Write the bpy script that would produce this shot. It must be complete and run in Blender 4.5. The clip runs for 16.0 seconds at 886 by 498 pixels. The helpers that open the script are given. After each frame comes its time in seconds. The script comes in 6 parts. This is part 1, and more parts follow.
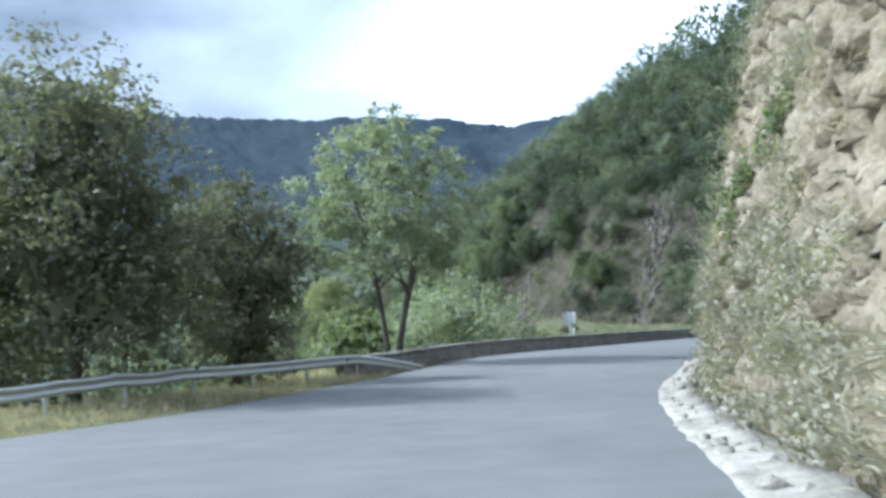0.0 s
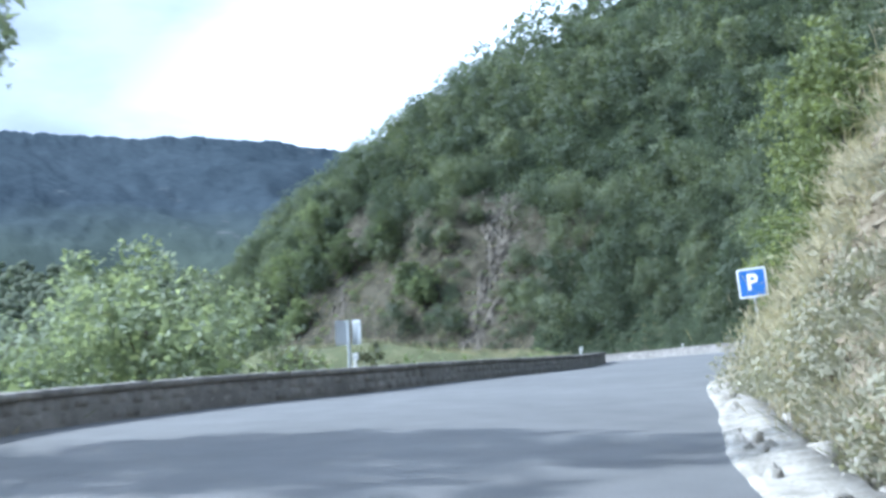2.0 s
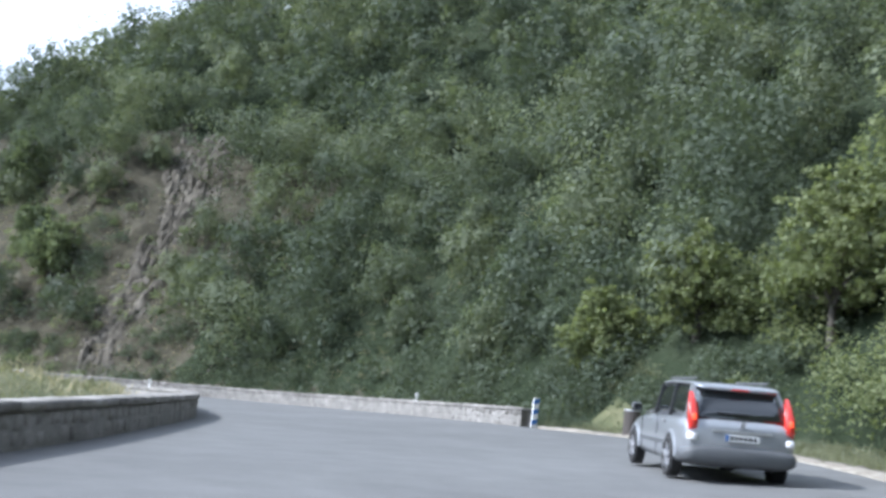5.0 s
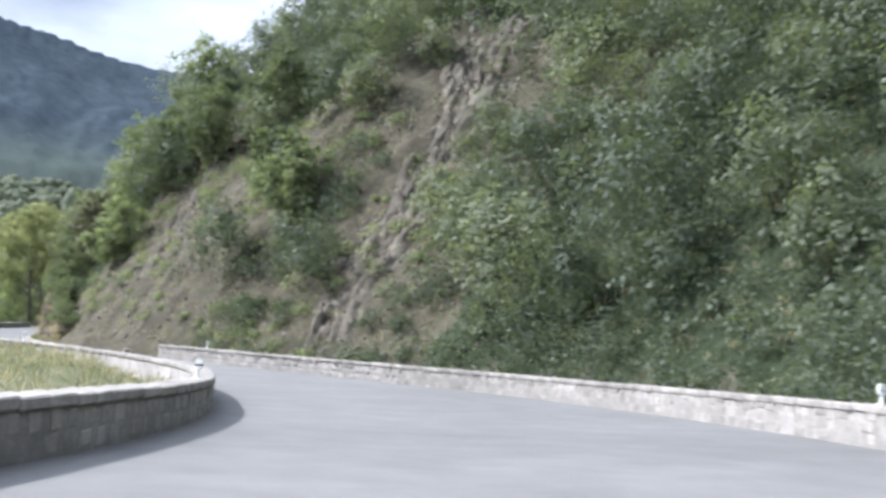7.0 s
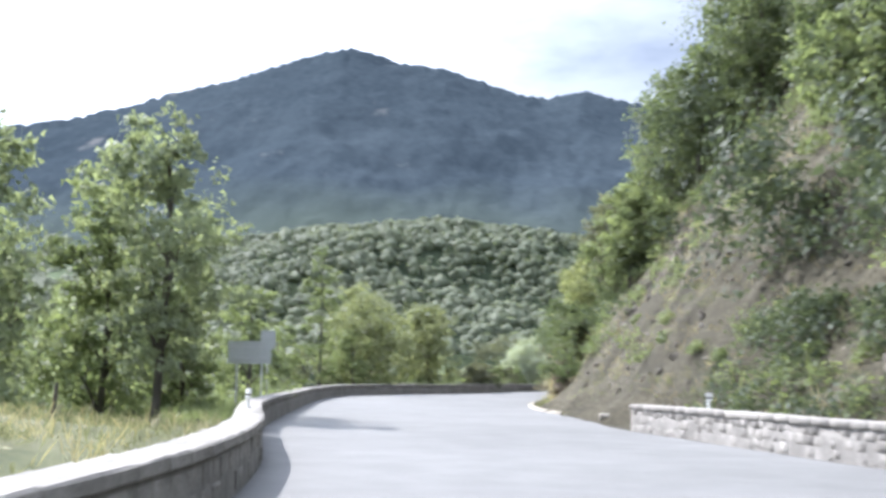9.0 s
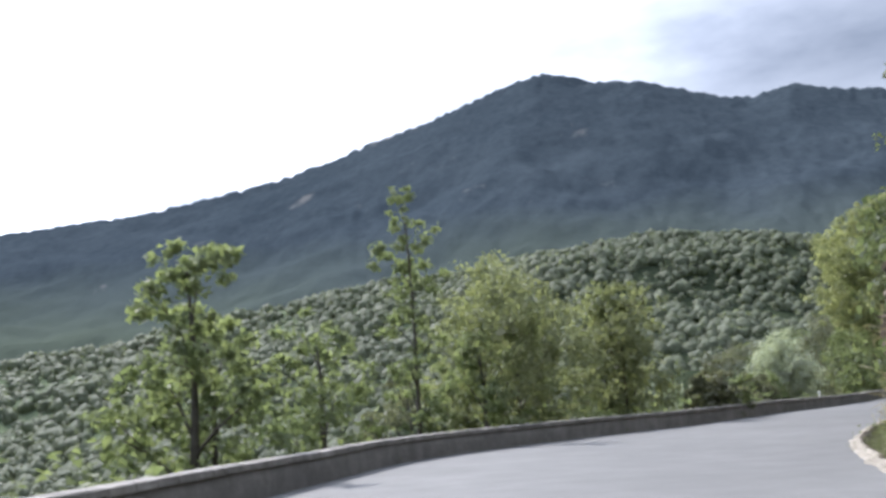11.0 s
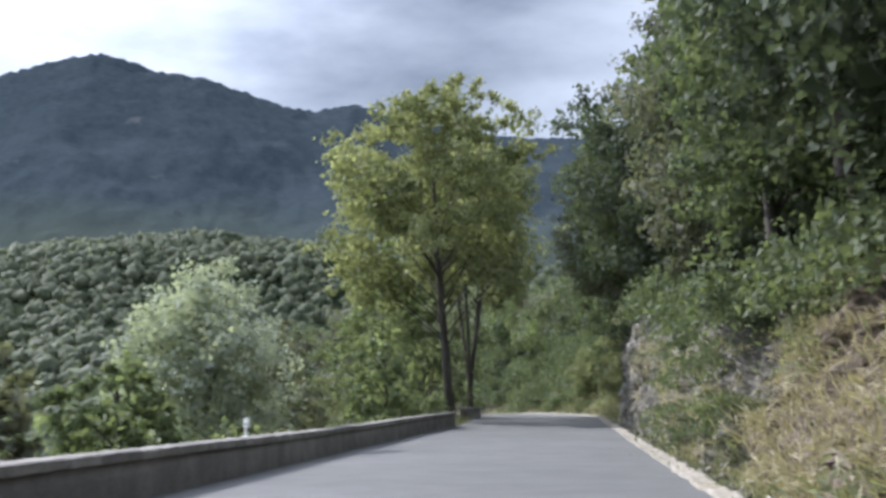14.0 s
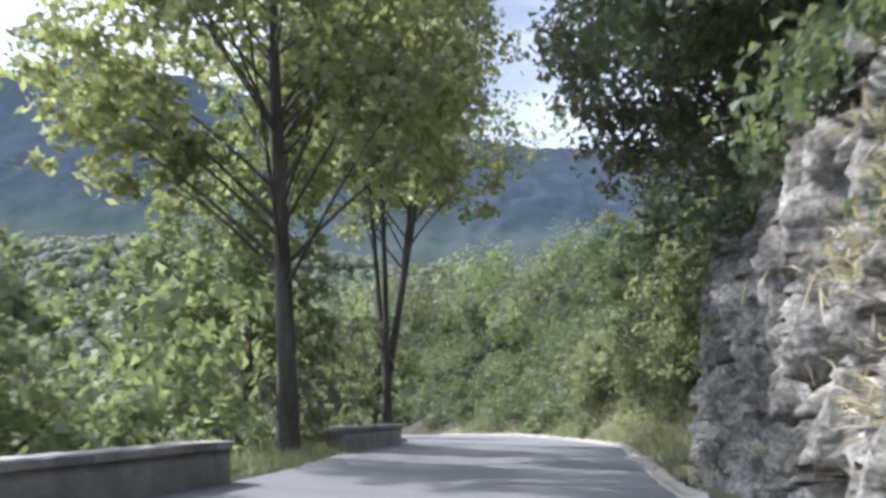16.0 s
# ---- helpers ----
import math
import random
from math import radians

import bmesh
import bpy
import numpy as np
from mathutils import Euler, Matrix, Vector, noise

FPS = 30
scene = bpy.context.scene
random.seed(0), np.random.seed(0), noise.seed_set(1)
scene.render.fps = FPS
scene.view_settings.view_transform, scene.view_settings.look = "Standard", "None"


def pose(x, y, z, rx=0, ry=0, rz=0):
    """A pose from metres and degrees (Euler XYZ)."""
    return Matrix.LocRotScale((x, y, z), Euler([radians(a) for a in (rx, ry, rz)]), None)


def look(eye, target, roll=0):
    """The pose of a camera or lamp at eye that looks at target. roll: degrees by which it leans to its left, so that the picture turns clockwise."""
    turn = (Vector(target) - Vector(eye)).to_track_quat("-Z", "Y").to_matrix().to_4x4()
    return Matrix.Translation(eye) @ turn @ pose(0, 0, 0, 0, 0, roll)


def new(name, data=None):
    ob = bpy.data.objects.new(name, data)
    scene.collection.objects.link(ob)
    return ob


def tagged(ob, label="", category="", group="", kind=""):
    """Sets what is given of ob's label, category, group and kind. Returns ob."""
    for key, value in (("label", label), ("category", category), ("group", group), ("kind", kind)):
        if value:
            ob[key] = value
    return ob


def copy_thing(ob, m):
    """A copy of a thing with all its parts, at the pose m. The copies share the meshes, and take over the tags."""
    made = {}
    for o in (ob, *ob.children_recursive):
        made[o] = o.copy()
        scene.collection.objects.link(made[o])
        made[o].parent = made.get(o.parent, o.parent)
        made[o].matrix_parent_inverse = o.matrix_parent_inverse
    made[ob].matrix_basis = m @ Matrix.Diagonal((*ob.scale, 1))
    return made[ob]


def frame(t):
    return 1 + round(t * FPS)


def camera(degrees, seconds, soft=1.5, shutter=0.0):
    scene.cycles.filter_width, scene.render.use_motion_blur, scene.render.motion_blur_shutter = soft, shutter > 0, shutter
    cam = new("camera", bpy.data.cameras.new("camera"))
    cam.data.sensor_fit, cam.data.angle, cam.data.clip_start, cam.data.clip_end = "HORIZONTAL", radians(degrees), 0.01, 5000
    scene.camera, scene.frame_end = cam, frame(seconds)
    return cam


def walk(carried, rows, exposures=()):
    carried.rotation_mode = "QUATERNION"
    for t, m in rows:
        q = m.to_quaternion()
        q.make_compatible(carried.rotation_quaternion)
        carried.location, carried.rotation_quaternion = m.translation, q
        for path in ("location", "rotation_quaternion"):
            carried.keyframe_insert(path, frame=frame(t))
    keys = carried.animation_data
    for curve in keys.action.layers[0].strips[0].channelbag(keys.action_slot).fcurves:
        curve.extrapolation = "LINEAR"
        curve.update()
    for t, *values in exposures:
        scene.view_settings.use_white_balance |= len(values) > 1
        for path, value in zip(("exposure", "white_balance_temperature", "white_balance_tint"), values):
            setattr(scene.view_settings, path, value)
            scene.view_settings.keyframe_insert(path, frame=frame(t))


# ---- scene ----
# ---- camera and its drive ----
cam = camera(43.8, 16.0, soft=3.2, shutter=0.2)
# seconds, place, yaw to the left, pitch up, lean to the right
PATH = [
    (0.0, -0.00, -0.00, 1.25, 0.01, 4.34, 3.16),
    (0.5, 0.72, 7.48, 1.19, -1.27, 4.86, 1.78),
    (1.0, 1.58, 14.91, 1.07, -2.41, 5.13, 1.33),
    (1.5, 2.83, 22.22, 1.00, -5.51, 4.83, 2.02),
    (2.0, 4.50, 29.14, 1.04, -8.82, 5.31, 3.02),
    (2.5, 6.40, 36.30, 1.09, -14.49, 5.11, 3.63),
    (3.0, 8.68, 43.45, 1.17, -17.13, 6.31, 2.49),
    (3.2, 9.67, 46.32, 1.21, -18.21, 7.30, 1.31),
    (3.7, 12.64, 53.32, 1.28, -21.72, 8.02, 0.02),
    (4.2, 16.05, 60.19, 1.31, -23.41, 7.86, -1.6),
    (4.7, 19.60, 67.07, 1.31, -22.18, 7.25, -3.6),
    (5.3, 23.70, 75.51, 1.24, -18.54, 6.44, -5.39),
    (5.5, 24.92, 78.41, 1.21, -18.38, 6.33, -4.84),
    (6.0, 27.69, 85.66, 1.22, -15.46, 5.14, -6.87),
    (6.5, 29.74, 93.10, 1.15, -8.99, 4.99, -5.90),
    (7.0, 31.07, 100.70, 1.03, -0.28, 4.29, -3.84),
    (7.5, 31.56, 108.54, 0.88, 9.18, 5.14, -4.94),
    (8.0, 31.30, 116.22, 0.67, 14.71, 4.17, -3.75),
    (8.5, 30.04, 123.69, 0.46, 22.63, 4.69, -1.79),
    (9.0, 27.88, 131.07, 0.31, 31.64, 6.07, -0.73),
    (9.2, 26.72, 133.97, 0.27, 36.05, 7.23, 0.68),
    (9.7, 23.05, 141.23, 0.19, 39.02, 8.6, 1.2),
    (10.2, 18.69, 148.53, 0.11, 40.2, 8.9, 2.4),
    (10.7, 14.02, 155.88, 0.02, 41.83, 8.5, 3.7),
    (11.3, 8.51, 164.76, -0.13, 43.09, 7.35, 4.78),
    (11.5, 6.85, 167.75, -0.18, 41.51, 6.54, 4.59),
    (12.0, 2.90, 175.35, -0.30, 34.58, 6.32, 3.88),
    (12.5, -0.57, 183.02, -0.32, 27.87, 6.41, 4.23),
    (13.0, -3.43, 190.99, -0.35, 23.99, 7.37, 4.66),
    (13.5, -5.71, 198.31, -0.43, 21.51, 7.93, 1.80),
    (14.0, -7.67, 205.79, -0.48, 19.62, 7.28, 1.34),
    (14.5, -9.53, 213.99, -0.56, 20.31, 7.54, -0.65),
    (15.0, -11.45, 221.94, -0.69, 19.75, 7.56, -0.02),
    (15.5, -13.24, 229.64, -0.82, 20.25, 7.90, 0.28),
    (16.0, -14.87, 237.13, -0.88, 19.95, 7.92, 0.09),
]


def car_view(x, y, z, yaw, pitch, lean):
    a, p = radians(yaw), radians(pitch)
    way = Vector((-math.sin(a) * math.cos(p), math.cos(a) * math.cos(p), math.sin(p)))
    eye = Vector((x, y, z))
    return look(eye, eye + way, -lean)


walk(cam, [(t, car_view(*row)) for t, *row in PATH],
     [(0, 1.4, 5250, 7), (0.6, 1.6, 5250, 7), (2.0, 1.6, 5050, 8), (3.0, 1.32, 5150, 9), (5.5, 1.42, 5600, 13), (7.5, 1.9, 5850, 15), (9.0, 2.02, 5850, 15), (11.3, 1.25, 5900, 16), (12.5, 1.1, 5850, 15), (14.5, 1.2, 5750, 15), (15.5, 1.52, 5650, 16), (16, 1.82, 5650, 17)])

# ---- sky and sun ----
SUN_AZ, SUN_EL = 76.0, 42.0  # degrees to the left of +y, and up
sun_way = Vector((-math.sin(radians(SUN_AZ)) * math.cos(radians(SUN_EL)),
                  math.cos(radians(SUN_AZ)) * math.cos(radians(SUN_EL)), math.sin(radians(SUN_EL))))
world = bpy.data.worlds.new("sky")
scene.world = world
world.use_nodes = True
wn, wl = world.node_tree.nodes, world.node_tree.links
wn.clear()
w_out = wn.new("ShaderNodeOutputWorld")
w_sky = wn.new("ShaderNodeTexSky")
w_sky.sky_type = "NISHITA"
w_sky.sun_disc = False
w_sky.sun_elevation = radians(SUN_EL)
w_sky.sun_rotation = radians(-SUN_AZ)
w_sky.air_density, w_sky.dust_density = 1.2, 2.0
w_bg = wn.new("ShaderNodeBackground")
w_bg.inputs["Strength"].default_value = 0.15
# broken cloud: grey undersides and bright gaps
w_co = wn.new("ShaderNodeTexCoord")
w_map = wn.new("ShaderNodeMapping")
w_map.inputs["Scale"].default_value = (1.0, 1.0, 2.6)
w_noise = wn.new("ShaderNodeTexNoise")
w_noise.inputs["Scale"].default_value = 2.3
w_noise.inputs["Detail"].default_value = 7
w_noise.inputs["Roughness"].default_value = 0.52
w_ramp = wn.new("ShaderNodeValToRGB")
w_ramp.color_ramp.elements[0].position, w_ramp.color_ramp.elements[0].color = 0.38, (1.75, 1.93, 2.22, 1)
w_ramp.color_ramp.elements[1].position, w_ramp.color_ramp.elements[1].color = 0.60, (5.2, 5.45, 5.8, 1)
# the cloud is thinner and brighter towards the sun
w_dot = wn.new("ShaderNodeVectorMath")
w_dot.operation = "DOT_PRODUCT"
w_dot.inputs[1].default_value = sun_way
w_gain = wn.new("ShaderNodeValToRGB")
for k, (at, g) in enumerate(((0.0, 0.95), (0.30, 0.95), (0.43, 0.42), (0.60, 0.42), (0.79, 0.9), (0.88, 2.6))):
    e = w_gain.color_ramp.elements[k] if k < 2 else w_gain.color_ramp.elements.new(at)
    e.position, e.color = at, (g, g, g, 1)
w_glow = wn.new("ShaderNodeVectorMath")
w_glow.operation = "SCALE"
wl.new(w_co.outputs["Generated"], w_dot.inputs[0])
wl.new(w_dot.outputs["Value"], w_gain.inputs[0])
wl.new(w_ramp.outputs[0], w_glow.inputs[0])
wl.new(w_gain.outputs[0], w_glow.inputs["Scale"])
w_mix = wn.new("ShaderNodeMixRGB")
w_mix.inputs[0].default_value = 0.92
wl.new(w_co.outputs["Generated"], w_map.inputs[0])
wl.new(w_map.outputs[0], w_noise.inputs["Vector"])
wl.new(w_noise.outputs["Fac"], w_ramp.inputs[0])
wl.new(w_sky.outputs[0], w_mix.inputs[1])
wl.new(w_glow.outputs[0], w_mix.inputs[2])
wl.new(w_mix.outputs[0], w_bg.inputs["Color"])
wl.new(w_bg.outputs[0], w_out.inputs[0])

sun_data = bpy.data.lights.new("sun", "SUN")
sun_data.energy, sun_data.angle, sun_data.color = 2.7, radians(1.0), (1.0, 0.94, 0.84)
sun = new("sun", sun_data)
sun.matrix_world = look(Vector((0, 0, 300)) + sun_way * 100, Vector((0, 0, 300)))

# ---- materials ----


def make_mat(name):
    m = bpy.data.materials.new(name)
    m.use_nodes = True
    nt = m.node_tree
    return m, nt, nt.nodes["Principled BSDF"]


def plain(name, color, rough=0.5, metal=0.0, coat=0.0):
    m, nt, b = make_mat(name)
    n = nt.nodes.new("ShaderNodeTexNoise")
    n.inputs["Scale"].default_value = 9
    n.inputs["Detail"].default_value = 6
    mix = nt.nodes.new("ShaderNodeMixRGB")
    mix.inputs[1].default_value = (*[c * 0.86 for c in color], 1)
    mix.inputs[2].default_value = (*[min(1, c * 1.1) for c in color], 1)
    geo = nt.nodes.new("ShaderNodeNewGeometry")
    nt.links.new(geo.outputs["Position"], n.inputs["Vector"])
    nt.links.new(n.outputs["Fac"], mix.inputs[0])
    nt.links.new(mix.outputs[0], b.inputs["Base Color"])
    b.inputs["Roughness"].default_value = rough
    b.inputs["Metallic"].default_value = metal
    b.inputs["Coat Weight"].default_value = coat
    return m


def surface(name, colors, scale, rough=0.9, bump=0.3, fine=14.0, big=0.12, stretch=(1, 1, 1), per_object=0.0, per_island=0.0, dist=0.06):
    """Two or three colours mixed by a wide and a fine noise, with fine relief."""
    m, nt, b = make_mat(name)
    N, L = nt.nodes, nt.links
    geo = N.new("ShaderNodeNewGeometry")
    mp = N.new("ShaderNodeMapping")
    mp.inputs["Scale"].default_value = stretch
    L.new(geo.outputs["Position"], mp.inputs[0])
    n1, n2, n3 = (N.new("ShaderNodeTexNoise") for _ in range(3))
    for n, s, d in ((n1, scale, 6), (n2, scale * fine, 8), (n3, scale * big, 3)):
        n.inputs["Scale"].default_value = s
        n.inputs["Detail"].default_value = d
        n.inputs["Roughness"].default_value = 0.6
        L.new(mp.outputs[0], n.inputs["Vector"])
    ramp = N.new("ShaderNodeValToRGB")
    els = ramp.color_ramp.elements
    while len(els) < len(colors):
        els.new(0.5)
    for i, c in enumerate(colors):
        els[i].position = 0.34 + 0.32 * i / (len(colors) - 1)
        els[i].color = (*c, 1)
    add = N.new("ShaderNodeMath")
    add.operation = "MULTIPLY_ADD"
    add.inputs[1].default_value = 0.45
    L.new(n2.outputs["Fac"], add.inputs[0])
    half = N.new("ShaderNodeMath")
    half.operation = "MULTIPLY"
    half.inputs[1].default_value = 0.55
    L.new(n1.outputs["Fac"], half.inputs[0])
    L.new(half.outputs[0], add.inputs[2])
    L.new(add.outputs[0], ramp.inputs[0])
    hsv = N.new("ShaderNodeHueSaturation")
    L.new(ramp.outputs[0], hsv.inputs["Color"])
    val = N.new("ShaderNodeMath")
    val.operation = "MULTIPLY_ADD"
    val.inputs[1].default_value, val.inputs[2].default_value = 0.7, 0.65
    L.new(n3.outputs["Fac"], val.inputs[0])
    last = val
    if per_object or per_island:
        if per_object:
            src = N.new("ShaderNodeObjectInfo").outputs["Random"]
        else:
            src = geo.outputs["Random Per Island"]
        k = per_object or per_island
        v2 = N.new("ShaderNodeMath")
        v2.operation = "MULTIPLY_ADD"
        v2.inputs[1].default_value, v2.inputs[2].default_value = 2 * k, 1 - k
        L.new(src, v2.inputs[0])
        v3 = N.new("ShaderNodeMath")
        v3.operation = "MULTIPLY"
        L.new(v2.outputs[0], v3.inputs[0])
        L.new(val.outputs[0], v3.inputs[1])
        last = v3
    L.new(last.outputs[0], hsv.inputs["Value"])
    L.new(hsv.outputs[0], b.inputs["Base Color"])
    b.inputs["Roughness"].default_value = rough
    b.inputs["Specular IOR Level"].default_value = 0.0 if rough >= 1.0 else (0.15 if rough > 0.88 else 0.4)
    bp = N.new("ShaderNodeBump")
    bp.inputs["Strength"].default_value = bump
    bp.inputs["Distance"].default_value = dist
    L.new(add.outputs[0], bp.inputs["Height"])
    L.new(bp.outputs[0], b.inputs["Normal"])
    return m


def leafy(name, dark, light, glow=0.32, vary=0.55, relief=0.0):
    """Leaves: colour varies leaf by leaf, light shines partly through."""
    greyer = lambda c: tuple(0.68 * q + 0.46 * (0.3 * c[0] + 0.6 * c[1] + 0.1 * c[2]) * w for q, w in zip(c, (0.98, 1.0, 0.92)))
    dark, light = greyer(dark), greyer(light)
    m, nt, b = make_mat(name)
    N, L = nt.nodes, nt.links
    geo = N.new("ShaderNodeNewGeometry")
    ramp = N.new("ShaderNodeValToRGB")
    ramp.color_ramp.elements[0].color = (*dark, 1)
    ramp.color_ramp.elements[1].color = (*light, 1)
    n = N.new("ShaderNodeTexNoise")
    n.inputs["Scale"].default_value = 0.28
    n.inputs["Detail"].default_value = 3
    L.new(geo.outputs["Position"], n.inputs["Vector"])
    mx = N.new("ShaderNodeMath")
    mx.operation = "MULTIPLY_ADD"
    mx.inputs[1].default_value = vary
    L.new(geo.outputs["Random Per Island"], mx.inputs[0])
    m2 = N.new("ShaderNodeMath")
    m2.operation = "MULTIPLY_ADD"
    m2.inputs[1].default_value, m2.inputs[2].default_value = 1.3, 0.13 - vary
    L.new(n.outputs["Fac"], m2.inputs[0])
    L.new(m2.outputs[0], mx.inputs[2])
    L.new(mx.outputs[0], ramp.inputs[0])
    L.new(ramp.outputs[0], b.inputs["Base Color"])
    b.inputs["Roughness"].default_value = 0.6
    b.inputs["Specular IOR Level"].default_value = 0.14
    if relief:
        # sprays of leaves on the closed bodies of far crowns
        fine = N.new("ShaderNodeTexNoise")
        fine.inputs["Scale"].default_value, fine.inputs["Detail"].default_value, fine.inputs["Roughness"].default_value = relief, 5, 0.65
        L.new(geo.outputs["Position"], fine.inputs["Vector"])
        bp = N.new("ShaderNodeBump")
        bp.inputs["Strength"].default_value, bp.inputs["Distance"].default_value = 1.0, 0.9 / relief
        L.new(fine.outputs["Fac"], bp.inputs["Height"])
        L.new(bp.outputs[0], b.inputs["Normal"])
        sp = N.new("ShaderNodeMath")
        sp.operation = "MULTIPLY_ADD"
        sp.inputs[1].default_value, sp.inputs[2].default_value = 1.5, -0.75
        L.new(fine.outputs["Fac"], sp.inputs[0])
        sm = N.new("ShaderNodeMath")
        L.new(sp.outputs[0], sm.inputs[0])
        L.new(mx.outputs[0], sm.inputs[1])
        L.new(sm.outputs[0], ramp.inputs[0])
    tr = N.new("ShaderNodeBsdfTranslucent")
    br = N.new("ShaderNodeMixRGB")
    br.blend_type = "MULTIPLY"
    br.inputs[0].default_value = 1
    br.inputs[2].default_value = (1.3, 1.35, 0.8, 1)
    L.new(ramp.outputs[0], br.inputs[1])
    L.new(br.outputs[0], tr.inputs["Color"])
    mix = N.new("ShaderNodeMixShader")
    mix.inputs[0].default_value = glow
    L.new(b.outputs[0], mix.inputs[1])
    L.new(tr.outputs[0], mix.inputs[2])
    L.new(mix.outputs[0], N["Material Output"].inputs["Surface"])
    return m


ASPHALT = surface("asphalt", [(0.098, 0.099, 0.096), (0.120, 0.121, 0.118), (0.145, 0.146, 0.142)], 1.1, 0.82, 0.25, fine=40, big=0.15, dist=0.01)
GROUND = surface("hill_soil", [(0.022, 0.021, 0.014), (0.044, 0.040, 0.027), (0.072, 0.065, 0.045), (0.118, 0.108, 0.080)], 0.7, 0.95, 0.9, fine=9, dist=0.25)
MEADOW = surface("dry_grass_ground", [(0.058, 0.070, 0.033), (0.098, 0.105, 0.054), (0.155, 0.148, 0.086)], 0.8, 0.95, 0.5, dist=0.1)
FOREST = surface("valley_forest_floor", [(0.022, 0.03, 0.018), (0.034, 0.044, 0.026), (0.055, 0.066, 0.042)], 0.25, 1.0, 0.9, fine=7, dist=1.2)


def wooded_mountain(name):
    """Close conifer and oak forest far off, blue haze in its colour: crown grain, broad stands, rare bare outcrops."""
    m, nt, b = make_mat(name)
    N, L = nt.nodes, nt.links
    geo = N.new("ShaderNodeNewGeometry")
    mp = N.new("ShaderNodeMapping")
    mp.vector_type = "TEXTURE"
    mp.inputs["Rotation"].default_value = (0, 0, radians(33))
    mp.inputs["Scale"].default_value = (1, 2.2, 1)
    L.new(geo.outputs["Position"], mp.inputs[0])

    def noise(scale, detail, rough=0.55):
        n = N.new("ShaderNodeTexNoise")
        n.inputs["Scale"].default_value, n.inputs["Detail"].default_value, n.inputs["Roughness"].default_value = scale, detail, rough
        L.new(mp.outputs[0], n.inputs["Vector"])
        return n.outputs["Fac"]

    grain, stands, bare = noise(0.075, 4, 0.7), noise(0.0045, 4), noise(0.011, 6, 0.62)
    mix = N.new("ShaderNodeMath")
    mix.operation = "MULTIPLY_ADD"
    mix.inputs[1].default_value = 0.6
    half = N.new("ShaderNodeMath")
    half.operation = "MULTIPLY"
    half.inputs[1].default_value = 0.4
    L.new(stands, half.inputs[0])
    L.new(grain, mix.inputs[0])
    L.new(half.outputs[0], mix.inputs[2])
    # forest tones shifted to blue: aerial haze put into the base colour
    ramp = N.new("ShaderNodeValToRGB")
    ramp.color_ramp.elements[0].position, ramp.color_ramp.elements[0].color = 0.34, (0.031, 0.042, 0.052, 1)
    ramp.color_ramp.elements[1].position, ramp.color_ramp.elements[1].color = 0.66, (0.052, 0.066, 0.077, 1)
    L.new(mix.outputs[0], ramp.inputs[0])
    spot = N.new("ShaderNodeValToRGB")
    spot.color_ramp.elements[0].position, spot.color_ramp.elements[0].color = 0.64, (0, 0, 0, 1)
    spot.color_ramp.elements[1].position, spot.color_ramp.elements[1].color = 0.72, (1, 1, 1, 1)
    L.new(bare, spot.inputs[0])
    col = N.new("ShaderNodeMixRGB")
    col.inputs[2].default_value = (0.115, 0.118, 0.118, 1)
    # greener below, bluer above: distance haze painted in by height
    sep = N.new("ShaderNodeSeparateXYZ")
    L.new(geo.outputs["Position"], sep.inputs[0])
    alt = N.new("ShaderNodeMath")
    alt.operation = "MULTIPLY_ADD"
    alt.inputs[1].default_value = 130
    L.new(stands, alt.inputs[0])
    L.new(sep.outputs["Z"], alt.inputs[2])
    haze_mix = N.new("ShaderNodeMapRange")
    haze_mix.inputs["From Min"].default_value, haze_mix.inputs["From Max"].default_value = 110, 300
    L.new(alt.outputs[0], haze_mix.inputs["Value"])
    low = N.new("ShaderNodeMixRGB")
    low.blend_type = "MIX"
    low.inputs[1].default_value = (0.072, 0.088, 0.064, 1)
    L.new(haze_mix.outputs[0], low.inputs[0])
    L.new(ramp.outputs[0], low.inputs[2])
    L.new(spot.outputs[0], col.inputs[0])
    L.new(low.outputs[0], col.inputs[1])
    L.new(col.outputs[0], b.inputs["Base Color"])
    b.inputs["Roughness"].default_value = 1.0
    b.inputs["Specular IOR Level"].default_value = 0.0
    bp = N.new("ShaderNodeBump")
    bp.inputs["Strength"].default_value, bp.inputs["Distance"].default_value = 0.5, 5
    L.new(grain, bp.inputs["Height"])
    L.new(bp.outputs[0], b.inputs["Normal"])
    return m


MOUNTAIN = wooded_mountain("hazed_forest_slope")
ROCK = surface("weathered_rock", [(0.115, 0.094, 0.060), (0.20, 0.170, 0.118), (0.32, 0.278, 0.205)], 1.6, 0.95, 1.0, fine=7, dist=0.06)
GREY_ROCK = surface("grey_rock", [(0.05, 0.046, 0.036), (0.145, 0.136, 0.115), (0.34, 0.325, 0.285)], 1.6, 0.92, 0.9, fine=8, dist=0.08)
BROWN_ROCK = surface("brown_rock", [(0.045, 0.036, 0.026), (0.105, 0.085, 0.063), (0.20, 0.168, 0.13)], 1.2, 0.95, 1.0, fine=8, dist=0.1)
SCREE = surface("scree_stone", [(0.07, 0.063, 0.052), (0.13, 0.12, 0.102), (0.23, 0.215, 0.19)], 1.4, 0.95, 0.7, per_island=0.35)
OUTCROP = surface("outcrop_rock", [(0.036, 0.032, 0.025), (0.083, 0.074, 0.059), (0.185, 0.168, 0.138)], 1.3, 0.95, 0.9, fine=9, dist=0.08)
